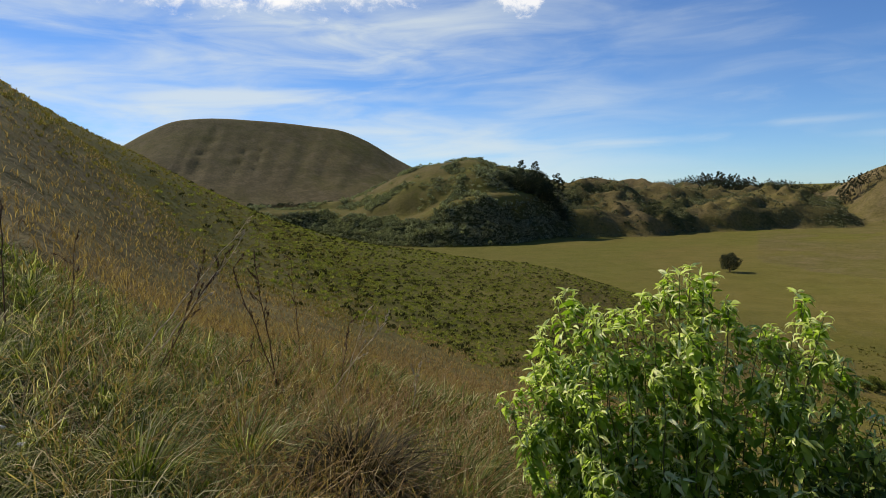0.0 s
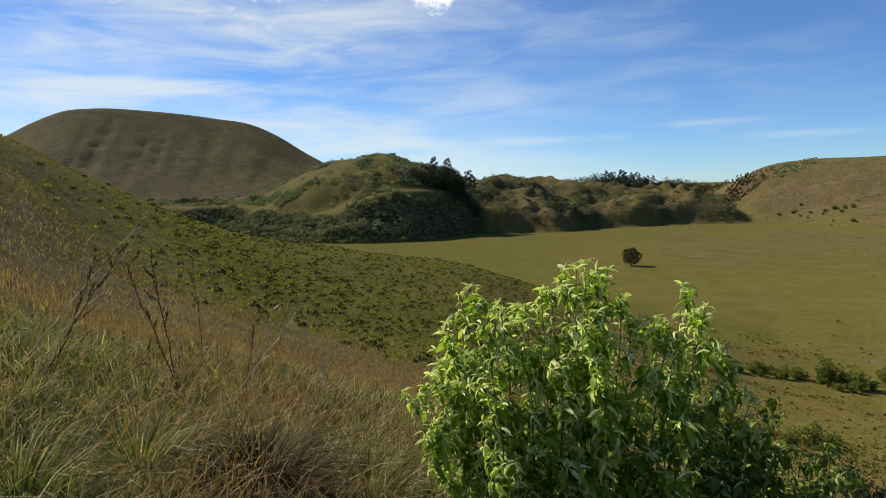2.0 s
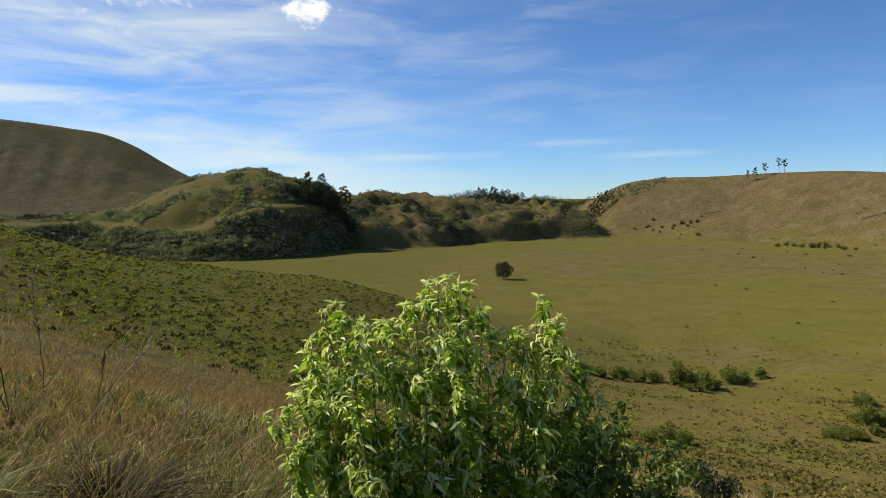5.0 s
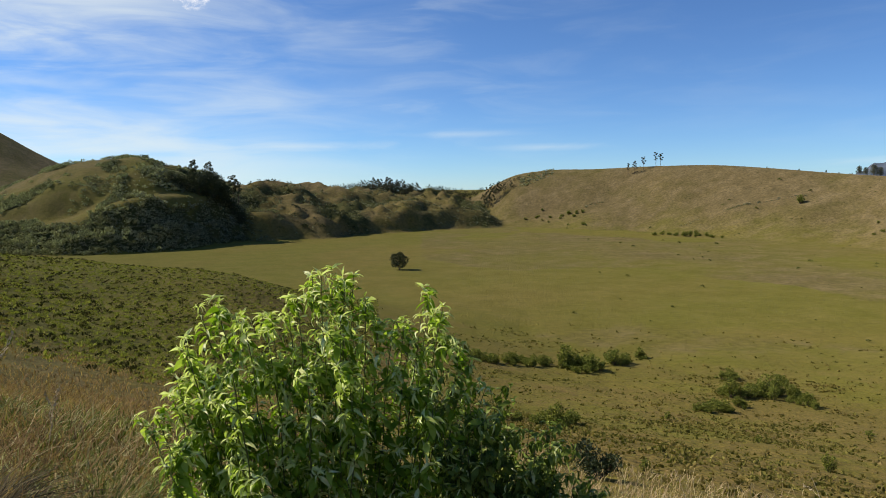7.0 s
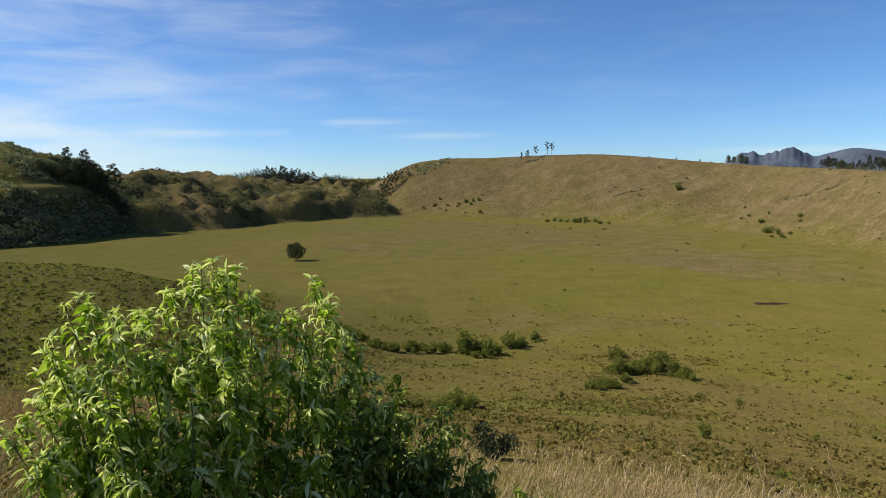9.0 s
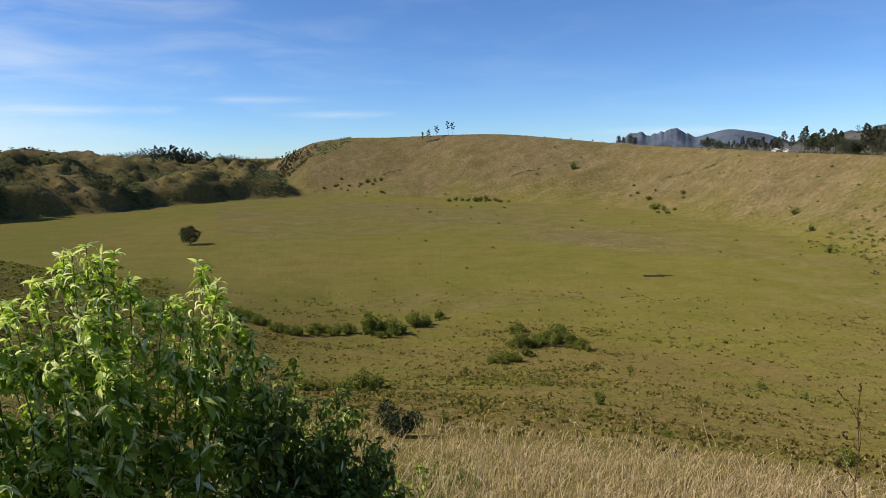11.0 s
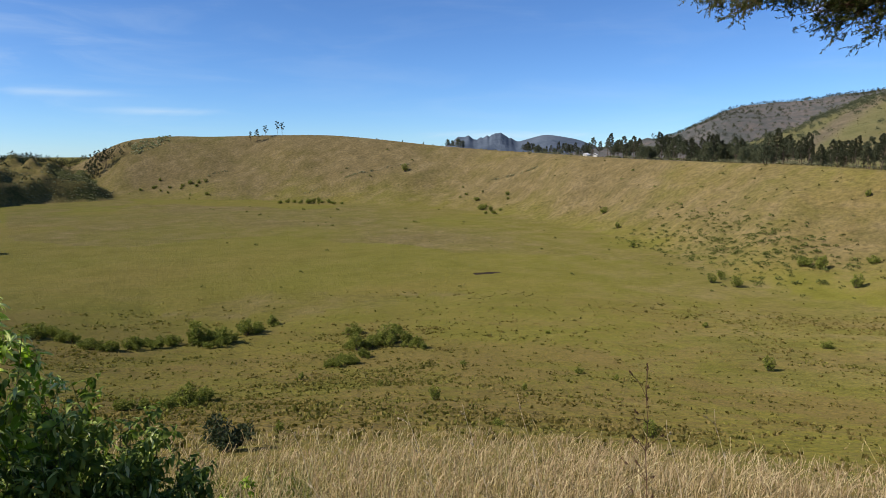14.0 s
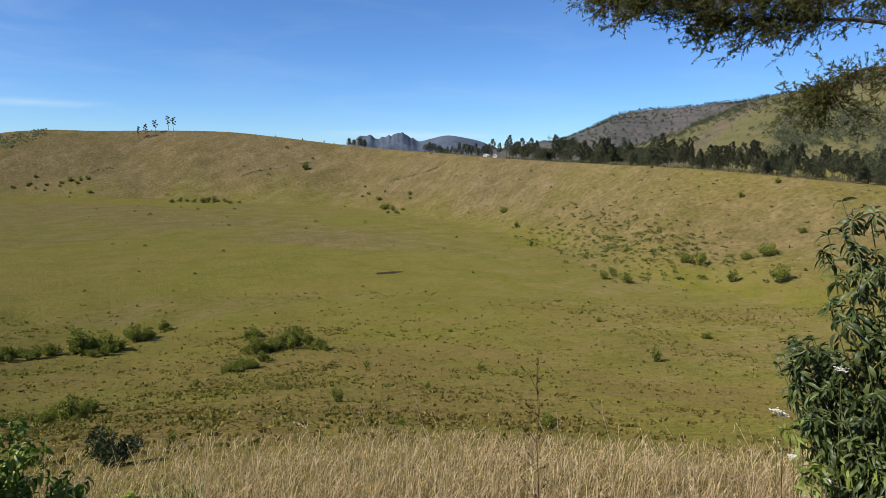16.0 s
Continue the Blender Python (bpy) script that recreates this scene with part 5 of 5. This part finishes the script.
def grow(at, label, stems, leaves, stem_mat, single, name="shrub", pale=None, pale_share=0.0):
    """Plant a leafy shrub: its stems, the foremost leaves one by one, and the rest of its foliage."""
    ob = standing_thing(name, at, label, "shrub")
    inv = np.asarray(at)
    all_frames = []
    for tubes, frames in stems:
        v, f = join(tubes)
        part("stem", mesh_from("stem", v - inv, f, stem_mat), ob)
        all_frames += frames
    m = np.concatenate(all_frames)
    m[:, :3, 3] -= inv
    young = m[:, 3, 0].copy()
    m[:, 3, 0] = 0
    kinds = leaves + (pale or [])
    light = rng.random(len(m)) < pale_share * (0.35 + 1.3 * young) if pale else np.zeros(len(m), bool)
    kind = np.where(light, len(leaves) + rng.integers(0, max(1, len(pale or [])), len(m)), rng.integers(0, len(leaves), len(m)))
    near = np.argsort(m[:, 1, 3] - 0.35 * m[:, 2, 3])
    chosen = set(near[:int(single * 1.6)][rng.permutation(int(single * 1.6))[:single]].tolist()) if single else set()
    tv = [np.array([v.co[:] for v in me.vertices]) for me in kinds]
    tf = [np.array([p.vertices[:] for p in me.polygons]) for me in kinds]
    rest, mats = [], []
    for k in range(len(m)):
        if k in chosen:
            lf = part("leaf", kinds[kind[k]], ob)
            lf.matrix_basis = Matrix(m[k].tolist())
        else:
            rest.append((tv[kind[k]] @ m[k][:3, :3].T + m[k][:3, 3], tf[kind[k]]))
            mats.append(np.full(len(rest[-1][1]), int(light[k]), np.int32))
    me = mesh_from("foliage", *join(rest), leaves[0].materials[0])
    if pale:
        me.materials.append(pale[0].materials[0])
        me.polygons.foreach_set("material_index", np.concatenate(mats))
    tagged(part("foliage", me, ob), kind="stuff")
    return ob


BROAD_LEAVES = [leaf_mesh("leaf", BROAD, 1, 0.36, 0.45, 0.75), leaf_mesh("leaf", BROAD, 1, 0.42, 0.30, 0.60, 0.7), leaf_mesh("leaf", BROAD, 1, 0.32, 0.60, 0.85, -0.4),
                leaf_mesh("leaf", BROAD, 1, 0.46, 0.25, 0.30)]
CURLED_LEAVES = [leaf_mesh("leaf", CURLED, 1, 0.30, 0.95, 0.75), leaf_mesh("leaf", CURLED, 1, 0.26, 1.10, 1.10, 0.4), leaf_mesh("leaf", CURLED, 1, 0.34, 0.80, 0.30, -0.5)]
SHADED_LEAVES = [leaf_mesh("leaf", SHADED, 1, 0.36, 0.45, 0.75), leaf_mesh("leaf", SHADED, 1, 0.42, 0.30, 0.60, 0.7), leaf_mesh("leaf", SHADED, 1, 0.32, 0.60, 0.85, -0.4)]
SPEAR_LEAVES = [leaf_mesh("leaf", SPEAR, 1, 0.24, 0.45, 0.50), leaf_mesh("leaf", SPEAR, 1, 0.21, 0.60, 0.35, 0.4), leaf_mesh("leaf", SPEAR, 1, 0.28, 0.30, 0.70)]
HERB_LEAVES = [leaf_mesh("leaf", HERB, 1, 0.24, 0.40, 0.50), leaf_mesh("leaf", HERB, 1, 0.28, 0.30, 0.70)]


def main_shrub():
    cx, cy = -0.97, 3.50
    foot = Vector((cx, cy, ground_z(cx, cy)))
    along_b = np.array([0.964, 0.266, 0.0])         # across the line of sight
    deep = np.array([-0.266, 0.964, 0.0])
    stems = []
    crest_u, crest_z = [-0.88, -0.76, -0.68, -0.60, -0.45, -0.30, -0.14, 0.02, 0.14, 0.26, 0.42, 0.54, 0.62, 0.70, 0.80, 0.95], \
        [43.70, 44.12, 44.38, 44.50, 44.45, 44.42, 44.56, 44.66, 44.63, 44.42, 44.40, 44.52, 44.42, 44.24, 44.04, 43.7]
    tips = [(-0.82, 0.05), (-0.80, -0.1), (-0.78, 0.12), (-0.76, -0.02), (-0.81, -0.15), (-0.74, 0.0), (-0.66, -0.1), (-0.70, 0.05), (-0.60, -0.05), (-0.58, 0.2), (-0.52, 0.0), (-0.45, 0.05), (-0.38, -0.15), (-0.33, 0.15), (-0.27, 0.0), (-0.20, 0.1), (-0.14, -0.05),
            (-0.07, 0.12), (-0.02, -0.1), (0.03, 0.05), (0.09, -0.02), (0.14, 0.1), (0.19, -0.1), (0.26, 0.05), (0.33, -0.08), (0.40, 0.1), (0.47, -0.05), (0.53, 0.05), (0.57, -0.12),
            (0.61, 0.1), (0.68, 0.0), (0.74, 0.05), (0.80, -0.05)]
    for u, d in tips:
        z = float(np.interp(u, crest_u, crest_z))
        tip = np.array([cx, cy, 0]) + along_b * u + deep * d + [0, 0, z - 0.05 - 0.09 * rng.random() ** 2]
        root = np.array([cx, cy, foot.z - 0.05]) + along_b * u * 0.35 + deep * d * 0.4
        stems.append(leafy_stem(root, tip, 0.05, 34, 0.082, 0.34, 7, 7, 0.006, 0.30, 0.17))
    for k in range(28):
        u, d = rng.uniform(-0.70, 0.80), rng.uniform(-0.40, 0.30)
        z = float(np.interp(u, crest_u, crest_z)) - 0.10 - 0.62 * rng.random() ** 1.3 - 0.20 * abs(d)
        tip = np.array([cx, cy, 0]) + along_b * u + deep * d + [0, 0, max(z, foot.z + 0.5)]
        root = np.array([cx, cy, foot.z - 0.05]) + along_b * u * 0.45 + deep * d * 0.5
        stems.append(leafy_stem(root, tip, 0.04, 16, 0.084, 0.45, 5, 5, 0.007, 0.45, 0.16))
    grow(foot, "tall bright green leafy shrub with curled pointed leaves on the knoll", stems, BROAD_LEAVES, GREENSTEM, 300, pale=CURLED_LEAVES, pale_share=0.58)


main_shrub()


def side_shrub():
    """Lower growth beside the tall shrub, whose shade is put into the leaf colour."""
    cx, cy = 0.02, 3.92
    foot = Vector((cx, cy, ground_z(cx, cy)))
    stems = []
    for k in range(66):
        u, d = rng.uniform(-0.70, 0.46), rng.uniform(-0.34, 0.36)
        z = float(np.interp(u, [-0.70, -0.15, 0.22, 0.36, 0.48], [44.00, 43.74, 43.58, 43.28, 42.95])) - 0.42 * rng.random() ** 1.5
        stems.append(leafy_stem((cx + 0.4 * u, cy + 0.5 * d, foot.z - 0.05), (cx + u, cy + d, max(z, ground_z(cx + u, cy + d) + 0.3)), 0.05, 13, 0.082, 0.3, 4, 6, 0.007, 0.5))
    grow(foot, "lower leafy shrub with shade-darkened green leaves spreading beside the taller one", stems, SHADED_LEAVES, GREENSTEM, 120, pale=CURLED_LEAVES, pale_share=0.08)


side_shrub()


def white_flower(x, y, top, spread):
    """A flat white flower head on a thin stem rooted at x, y."""
    foot = Vector((x, y, ground_z(x, y)))
    ob = standing_thing("flower", foot, "white flat-headed flower on a thin stem in the grass", "flower", "white flowers")
    tip = np.asarray(top) - np.asarray(foot)
    part("stalk", mesh_from("stalk", *tube(bend((0, 0, -0.03), tip, 0.02, 7, 0.006), np.linspace(0.003, 0.0015, 7), 5), GREENSTEM), ob)
    c = tip + np.concatenate([rng.normal(size=(46, 2)) * spread, rng.normal(size=(46, 1)) * 0.003], 1)
    part("flower_head", mesh_from("petals", *cards(c, any_way(46) * [1, 1, 0.2], any_way(46) * [1, 1, 0.25], 0.011, 0.009, 0.2), PETAL, False), ob)


def right_shrub():
    """Dark spear-leaved shrub under the tree."""
    a = radians(71.8)
    cx, cy = 0.20 + 2.75 * math.sin(a), 0.29 + 2.75 * math.cos(a)
    foot = Vector((cx, cy, ground_z(cx, cy)))
    side = np.array([math.cos(a), -math.sin(a), 0])
    deep = np.array([math.sin(a), math.cos(a), 0])
    foot_at = np.array([cx, cy, foot.z - 0.05])

    def rise(u, d, z, pairs, twigs, size=0.070, lift=0.10, start=0.35, long=0.13):
        """A bough from the root towards side u, depth d and height z."""
        return leafy_stem(foot_at + side * (0.28 + 0.25 * u) + deep * d * 0.3, np.array([cx, cy, z]) + side * u + deep * d, lift, pairs, size, start, 6, twigs + 3 if z > 44.5 else twigs, 0.006, 0.65, long)

    stems = [rise(-0.30, 0.0, 44.85, 24, 7), rise(-0.34, 0.05, 44.72, 22, 6), rise(-0.22, 0.05, 44.82, 24, 7), rise(-0.16, -0.05, 44.75, 22, 8), rise(-0.24, 0.1, 44.66, 20, 7), rise(-0.26, -0.05, 44.58, 18, 5, 0.070, 0.14),
             rise(-0.08, 0.0, 44.72, 22, 7), rise(-0.12, 0.1, 44.58, 20, 6), rise(0.04, 0.05, 44.8, 20, 7), rise(-0.31, 0.0, 44.47, 13, 0, 0.080, 0.20, 0.70), rise(-0.20, 0.05, 44.40, 10, 1, 0.076, 0.16, 0.72)]
    for k in range(17):                             # a dense middle tier
        q = (k + rng.random()) / 17
        stems.append(rise(-0.47 + 0.30 * q, rng.uniform(-0.12, 0.15), 44.20 + 0.14 * rng.random() - 0.10 * abs(q - 0.3), 12, 5, 0.060, 0.12, 0.66, 0.09))
    for k in range(17):                             # a shaded lower tier
        stems.append(rise(-0.36 + 0.40 * (k + rng.random()) / 17, rng.uniform(-0.2, 0.15), 43.95 + 0.20 * rng.random(), 13, 4, 0.066, 0.10, 0.55, 0.10))
    grow(foot, "dark spear-leaved shrub with drooping pointed leaves", stems, SPEAR_LEAVES, GREENSTEM, 200)
    base = Vector((cx + side[0] * -0.16 - deep[0] * 0.2, cy + side[1] * -0.16 - deep[1] * 0.2, 0))
    base.z = ground_z(base.x, base.y)
    low = []
    for k in range(17):
        u, d = rng.uniform(-0.24, 0.30), rng.uniform(-0.15, 0.2)
        low.append(leafy_stem(np.asarray(base) + side * u * 0.5 - [0, 0, 0.05], np.array([base.x, base.y, 43.74 + 0.30 * rng.random() + 0.12 * u]) + side * u + deep * d, 0.05, 13, 0.066, 0.35, 5, 4, 0.005, 0.6, 0.12))
    grow(base, "pale green leafy herb growing at the foot of the dark shrub", low, HERB_LEAVES, GREENSTEM, 60, "herb")
    # flat white flower heads on thin stems
    for u, z, d in ((-0.45, 44.02, 0.0), (-0.38, 43.85, 0.0), (-0.25, 43.83, -0.10), (-0.24, 44.26, -0.10), (-0.43, 44.00, 0.03)):
        top = np.array([cx, cy, z]) + side * u + deep * d
        white_flower(cx + side[0] * (u + 0.08) + deep[0] * d, cy + side[1] * (u + 0.08) + deep[1] * d, top, 0.011)


right_shrub()
for b, up in ((-67.7, -13.6), (-66.2, -14.9), (-68.3, -11.0), (-67.4, -17.0), (-65.2, -16.2)):
    a = radians(b)
    white_flower(4.2 * math.sin(a), 4.2 * math.cos(a), (4.2 * math.sin(a) + 0.02, 4.2 * math.cos(a), EYE_Z + 4.2 * math.tan(radians(up))), 0.008)


# ---------------------------------------------------------------- the overhanging tree
def overhanging_tree():
    a = radians(92.0)
    cx, cy = 6.4 * math.sin(a), 6.4 * math.cos(a)
    foot = Vector((cx, cy, ground_z(cx, cy)))
    ob = standing_thing("tree", foot, "dark fine-leaved tree with long boughs reaching over the knoll", "tree")
    inv = np.asarray(foot)
    spine = bend((0, 0, -0.3), (0.3, 0.2, 9.0), 0, 10, 0.05)
    part("trunk", mesh_from("trunk", *tube(spine, np.linspace(0.24, 0.05, 10), 10), BARK), ob)

    def spot(bearing, up, r):
        b = radians(bearing)
        return np.array([r * math.sin(b), r * math.cos(b), EYE_Z + r * math.tan(radians(up))]) - inv

    boughs = [(3.0, [spot(84, 12, 6.2), spot(72, 11.5, 6.0), spot(62, 12.2, 5.8), spot(52, 12.6, 5.6), spot(47.5, 12.2, 5.5)]),
              (2.6, [spot(84, 9, 6.2), spot(74, 8.5, 6.0), spot(66, 8.9, 5.8), spot(59, 9.6, 5.6), spot(53.5, 10.4, 5.5)]),
              (2.9, [spot(84, 10.5, 6.0), spot(74, 10.4, 5.7), spot(64, 10.8, 5.5), spot(56, 11.6, 5.4), spot(49, 11.6, 5.3)]),
              (2.3, [spot(84, 7.0, 6.0), spot(76, 7.2, 5.8), spot(70, 7.0, 5.6), spot(65, 6.2, 5.4), spot(62.5, 4.8, 5.4)]),
              (3.2, [spot(82, 14.5, 6.4), spot(70, 14, 6.2), spot(60, 13.6, 6.0), spot(52, 13.4, 5.8), spot(46.5, 13.2, 5.6)]),
              (3.6, [spot(82, 17, 6.4), spot(70, 17, 6.2), spot(58, 17.5, 6.0), spot(48, 17.5, 5.8)]),
              (4.4, [spot(84, 24, 6.4), spot(70, 25, 6.2), spot(56, 25, 6.0)]),
              (5.2, [spot(100, 24, 6.8), spot(112, 25, 7.5)]), (3.2, [spot(104, 14, 7.4), spot(118, 14, 8.0)])]
    sprays_c, sprays_d = [], []
    twigs = []
    for z0, pts in boughs:
        pts = np.array([[0, 0, z0]] + [p for p in pts])
        tt = np.linspace(0, len(pts) - 1, 26)
        p = np.stack([along(tt, np.arange(len(pts)), pts[:, k]) for k in range(3)], -1)
        p[1:-1] += np.cumsum(rng.normal(size=(24, 3)), 0) * [0.012, 0.012, 0.010]
        part("bough", mesh_from("bough", *tube(p, np.linspace(0.034, 0.004, 26), 6), BARK), ob)
        d = unit(np.gradient(p, axis=0))
        for k in range((80 if z0 < 2.5 else 110 if z0 < 2.8 else 230) if z0 < 4 and len(pts) > 3 else 50):
            t = (0.66 if z0 < 2.8 else 0.24) + (0.34 if z0 < 2.8 else 0.76) * rng.random() ** 0.8
            b = np.array([np.interp(t * 25, np.arange(26), p[:, q]) for q in range(3)])
            dd = d[min(25, int(t * 25))]
            side = unit(np.cross(dd, [0, 0, 1.0]))
            go = unit(dd * (0.4 + 0.5 * rng.random()) + side * rng.choice([-1, 1]) * (0.3 + 0.6 * rng.random()) + np.array([0, 0, rng.normal() * 0.30 - 0.12]))
            long = (0.22 + 0.42 * rng.random()) * (1.15 - 0.55 * t)
            tw = bend(b, b + go * long, -0.03, 6, 0.008)
            twigs.append(tube(tw[::2], np.linspace(0.005, 0.0015, 3), 3))
            for q in range(int(5 + 12 * long)):
                s = 0.12 + 0.88 * rng.random()
                c0 = np.array([np.interp(s * 5, np.arange(6), tw[:, e]) for e in range(3)])
                way2 = unit(go * 0.7 + 0.8 * any_way(1)[0] + np.array([0, 0, 0.1]))
                reach = 0.05 + 0.07 * rng.random()
                twigs.append(tube(np.array([c0, c0 + way2 * reach]), np.array([0.0014, 0.0006]), 3))
                m = 15
                c = c0 + way2 * reach * (0.15 + 0.9 * rng.random((m, 1)))
                out = unit(way2 * 0.8 + 0.7 * any_way(m))
                sprays_c.append(c + out * 0.010)
                sprays_d.append(out)
    part("twigwork", mesh_from("twigs", *join(twigs), TWIG), ob)
    c, d = np.concatenate(sprays_c), np.concatenate(sprays_d)
    v, f = cards(c, d, any_way(len(c)), 0.018 + 0.018 * rng.random(len(c)), 0.0042 + 0.004 * rng.random(len(c)), 0.2)
    tagged(part("foliage", mesh_from("foliage", v, f, NEEDLE, False), ob), kind="stuff")


overhanging_tree()


# ---------------------------------------------------------------- weeds
def weed(bearing, r, tip_up, lean, way_deg, twigs, label, mat, pods=7, thick=0.0042):
    at = place(bearing, r)
    tall = EYE_Z + r * math.tan(radians(tip_up)) - at.z
    ob = standing_thing("weed", at, label, "weed", "dry weeds in the grass")
    w_ = radians(way_deg)
    d = np.array([math.sin(w_), math.cos(w_), 0])
    p = bend((0, 0, -0.03), d * lean * tall + [0, 0, tall], 0.06 * tall, 9, 0.012)
    part("stalk", mesh_from("stalk", *tube(p, np.linspace(thick, thick * 0.45, 9), 5), mat), ob)
    pieces = []
    for k in range(twigs):
        t = 0.40 + 0.58 * k / max(1, twigs - 1)
        b = p[int(t * 8)]
        go = unit(np.array([rng.normal() * 0.6 + d[0] * 0.5, rng.normal() * 0.6 + d[1] * 0.5, 0.9 + 0.3 * rng.random()]))
        q = bend(b, b + go * tall * (0.05 + 0.09 * rng.random()), 0.01, 5, 0.004)
        pieces.append(tube(q, np.linspace(thick * 0.55, thick * 0.25, 5), 4))
        c = q[-1] - go * rng.random((pods, 1)) * 0.05 + any_way(pods) * 0.006
        pieces.append(cards(c, go + 0.5 * any_way(pods), any_way(pods), 0.030, 0.011, 0.3))
    tagged(part("seed_heads", mesh_from("seed_heads", *join(pieces), mat, False), ob), kind="stuff")


def stalk(b0, r0, b1, up1, r1, twigs, label, mat, thick=0.004, sag=0.0):
    """A dead stalk from the ground at bearing b0 to a tip at bearing b1 and height up1, with tufted twigs near its top."""
    at = place(b0, r0)
    a = radians(b1)
    tip = np.array([r1 * math.sin(a), r1 * math.cos(a), EYE_Z + r1 * math.tan(radians(up1))]) - np.asarray(at)
    ob = standing_thing("weed", at, label, "weed", "dry weeds in the grass")
    p = bend((0, 0, -0.03), tip, sag, 12, 0.008)
    part("stalk", mesh_from("stalk", *tube(p, np.linspace(thick, thick * 0.4, 12), 5), mat), ob)
    run, pieces = unit(tip), []
    for k in range(twigs):
        b = p[11 - int(6 * k / max(1, twigs))]
        go = unit(run + 0.45 * rng.normal(size=3))
        q = bend(b, b + go * (0.10 + 0.14 * rng.random()), 0.01, 5, 0.006)
        c = q[-1] - go * rng.random((9, 1)) * 0.13 + any_way(9) * 0.010
        pieces += [tube(q, np.linspace(thick * 0.5, thick * 0.2, 5), 4), cards(c, go + 0.5 * any_way(9), any_way(9), 0.048, 0.015, 0.3)]
    tagged(part("seed_heads", mesh_from("seed_heads", *join(pieces), mat, False), ob), kind="stuff")


DRY, PALE = "dark brown dried weed stalk standing in the grass", "pale dry stalk leaning in the grass"
for b0, r0, b1, up1, r1, tw, lab, mat, th in (
        (-59.0, 7.6, -49.9, -2.3, 7.2, 4, PALE, PALESTALK, 0.0090), (-58.0, 7.6, -50.4, -3.8, 7.2, 6, PALE, PALESTALK, 0.0085), (-56.8, 7.4, -53.2, -5.6, 7.2, 6, DRY, TWIG, 0.0075),
        (-57.4, 7.4, -51.4, -4.6, 7.2, 5, DRY, TWIG, 0.0075), (-47.6, 7.6, -50.9, -5.8, 7.4, 6, DRY, TWIG, 0.0090), (-47.8, 7.6, -49.2, -5.9, 7.4, 7, DRY, TWIG, 0.0090),
        (-52.6, 7.6, -49.9, -12.4, 7.2, 2, DRY, TWIG, 0.0075), (-44.4, 7.6, -38.9, -10.7, 7.4, 6, PALE, PALESTALK, 0.0080), (-43.0, 7.8, -40.4, -9.8, 7.6, 3, PALE, PALESTALK, 0.0070),
        (-66.6, 7.6, -66.2, 3.2, 7.6, 4, DRY, TWIG, 0.0080), (-62.8, 8.0, -62.0, -3.2, 8.0, 3, DRY, TWIG, 0.0070), (-46.1, 9.0, -46.5, -5.3, 9.0, 3, DRY, TWIG, 0.0070),
        (-43.0, 8.0, -42.0, -11.0, 8.0, 3, DRY, TWIG, 0.0070), (-37.0, 7.6, -36.4, -15.0, 7.6, 4, PALE, PALESTALK, 0.0070)):
    stalk(b0, r0, b1, up1, r1, tw, lab, mat, th)
for b, r, up, lean, wd, tw, lab, mat in (
        (42.6, 4.6, -16.6, 0.02, -90, 16, "tall thin flowering weed rising above the straw", TWIG), (26.0, 6.0, -20.5, 0.3, -80, 3, PALE, PALESTALK),
        (30.5, 6.0, -20.0, 0.25, -80, 3, PALE, PALESTALK), (35.5, 5.6, -18.8, 0.25, -85, 2, PALE, PALESTALK), (16.0, 6.2, -21.5, 0.3, -85, 2, PALE, PALESTALK),
        (50.0, 6.2, -18.8, 0.2, -80, 3, PALE, PALESTALK), (47.0, 5.4, -19.6, 0.25, -85, 2, PALE, PALESTALK)):
    weed(b, r, up, lean, wd, tw, lab, mat)


def sprout(bearing, r, tall, stems, size, label):
    at = place(bearing, r)
    got = []
    for k in range(stems):
        a = k * 2.4
        q = 0.35 * tall * (k > 0)
        got.append(leafy_stem(np.asarray(at) - [0, 0, 0.03], np.asarray(at) + [q * math.cos(a), q * math.sin(a), tall * (1 - 0.25 * rng.random())], 0.03, 9, size, 0.2, 5, 2, 0.004))
    grow(at, label, got, BROAD_LEAVES[:3], GREENSTEM, 0, "herb")


sprout(-29.5, 3.3, 0.62, 6, 0.085, "young yellow-green leafy herb in the grass")
sprout(-27.0, 3.0, 0.50, 5, 0.08, "young yellow-green leafy herb in the grass")
sprout(46.5, 4.6, 0.75, 3, 0.07, "small green leafy herb among the straw")
sprout(53.5, 4.4, 0.62, 3, 0.07, "small green leafy herb among the straw")
sprout(8.2, 5.6, 0.70, 6, 0.08, "bright yellow-green herb beside the dark shrub")
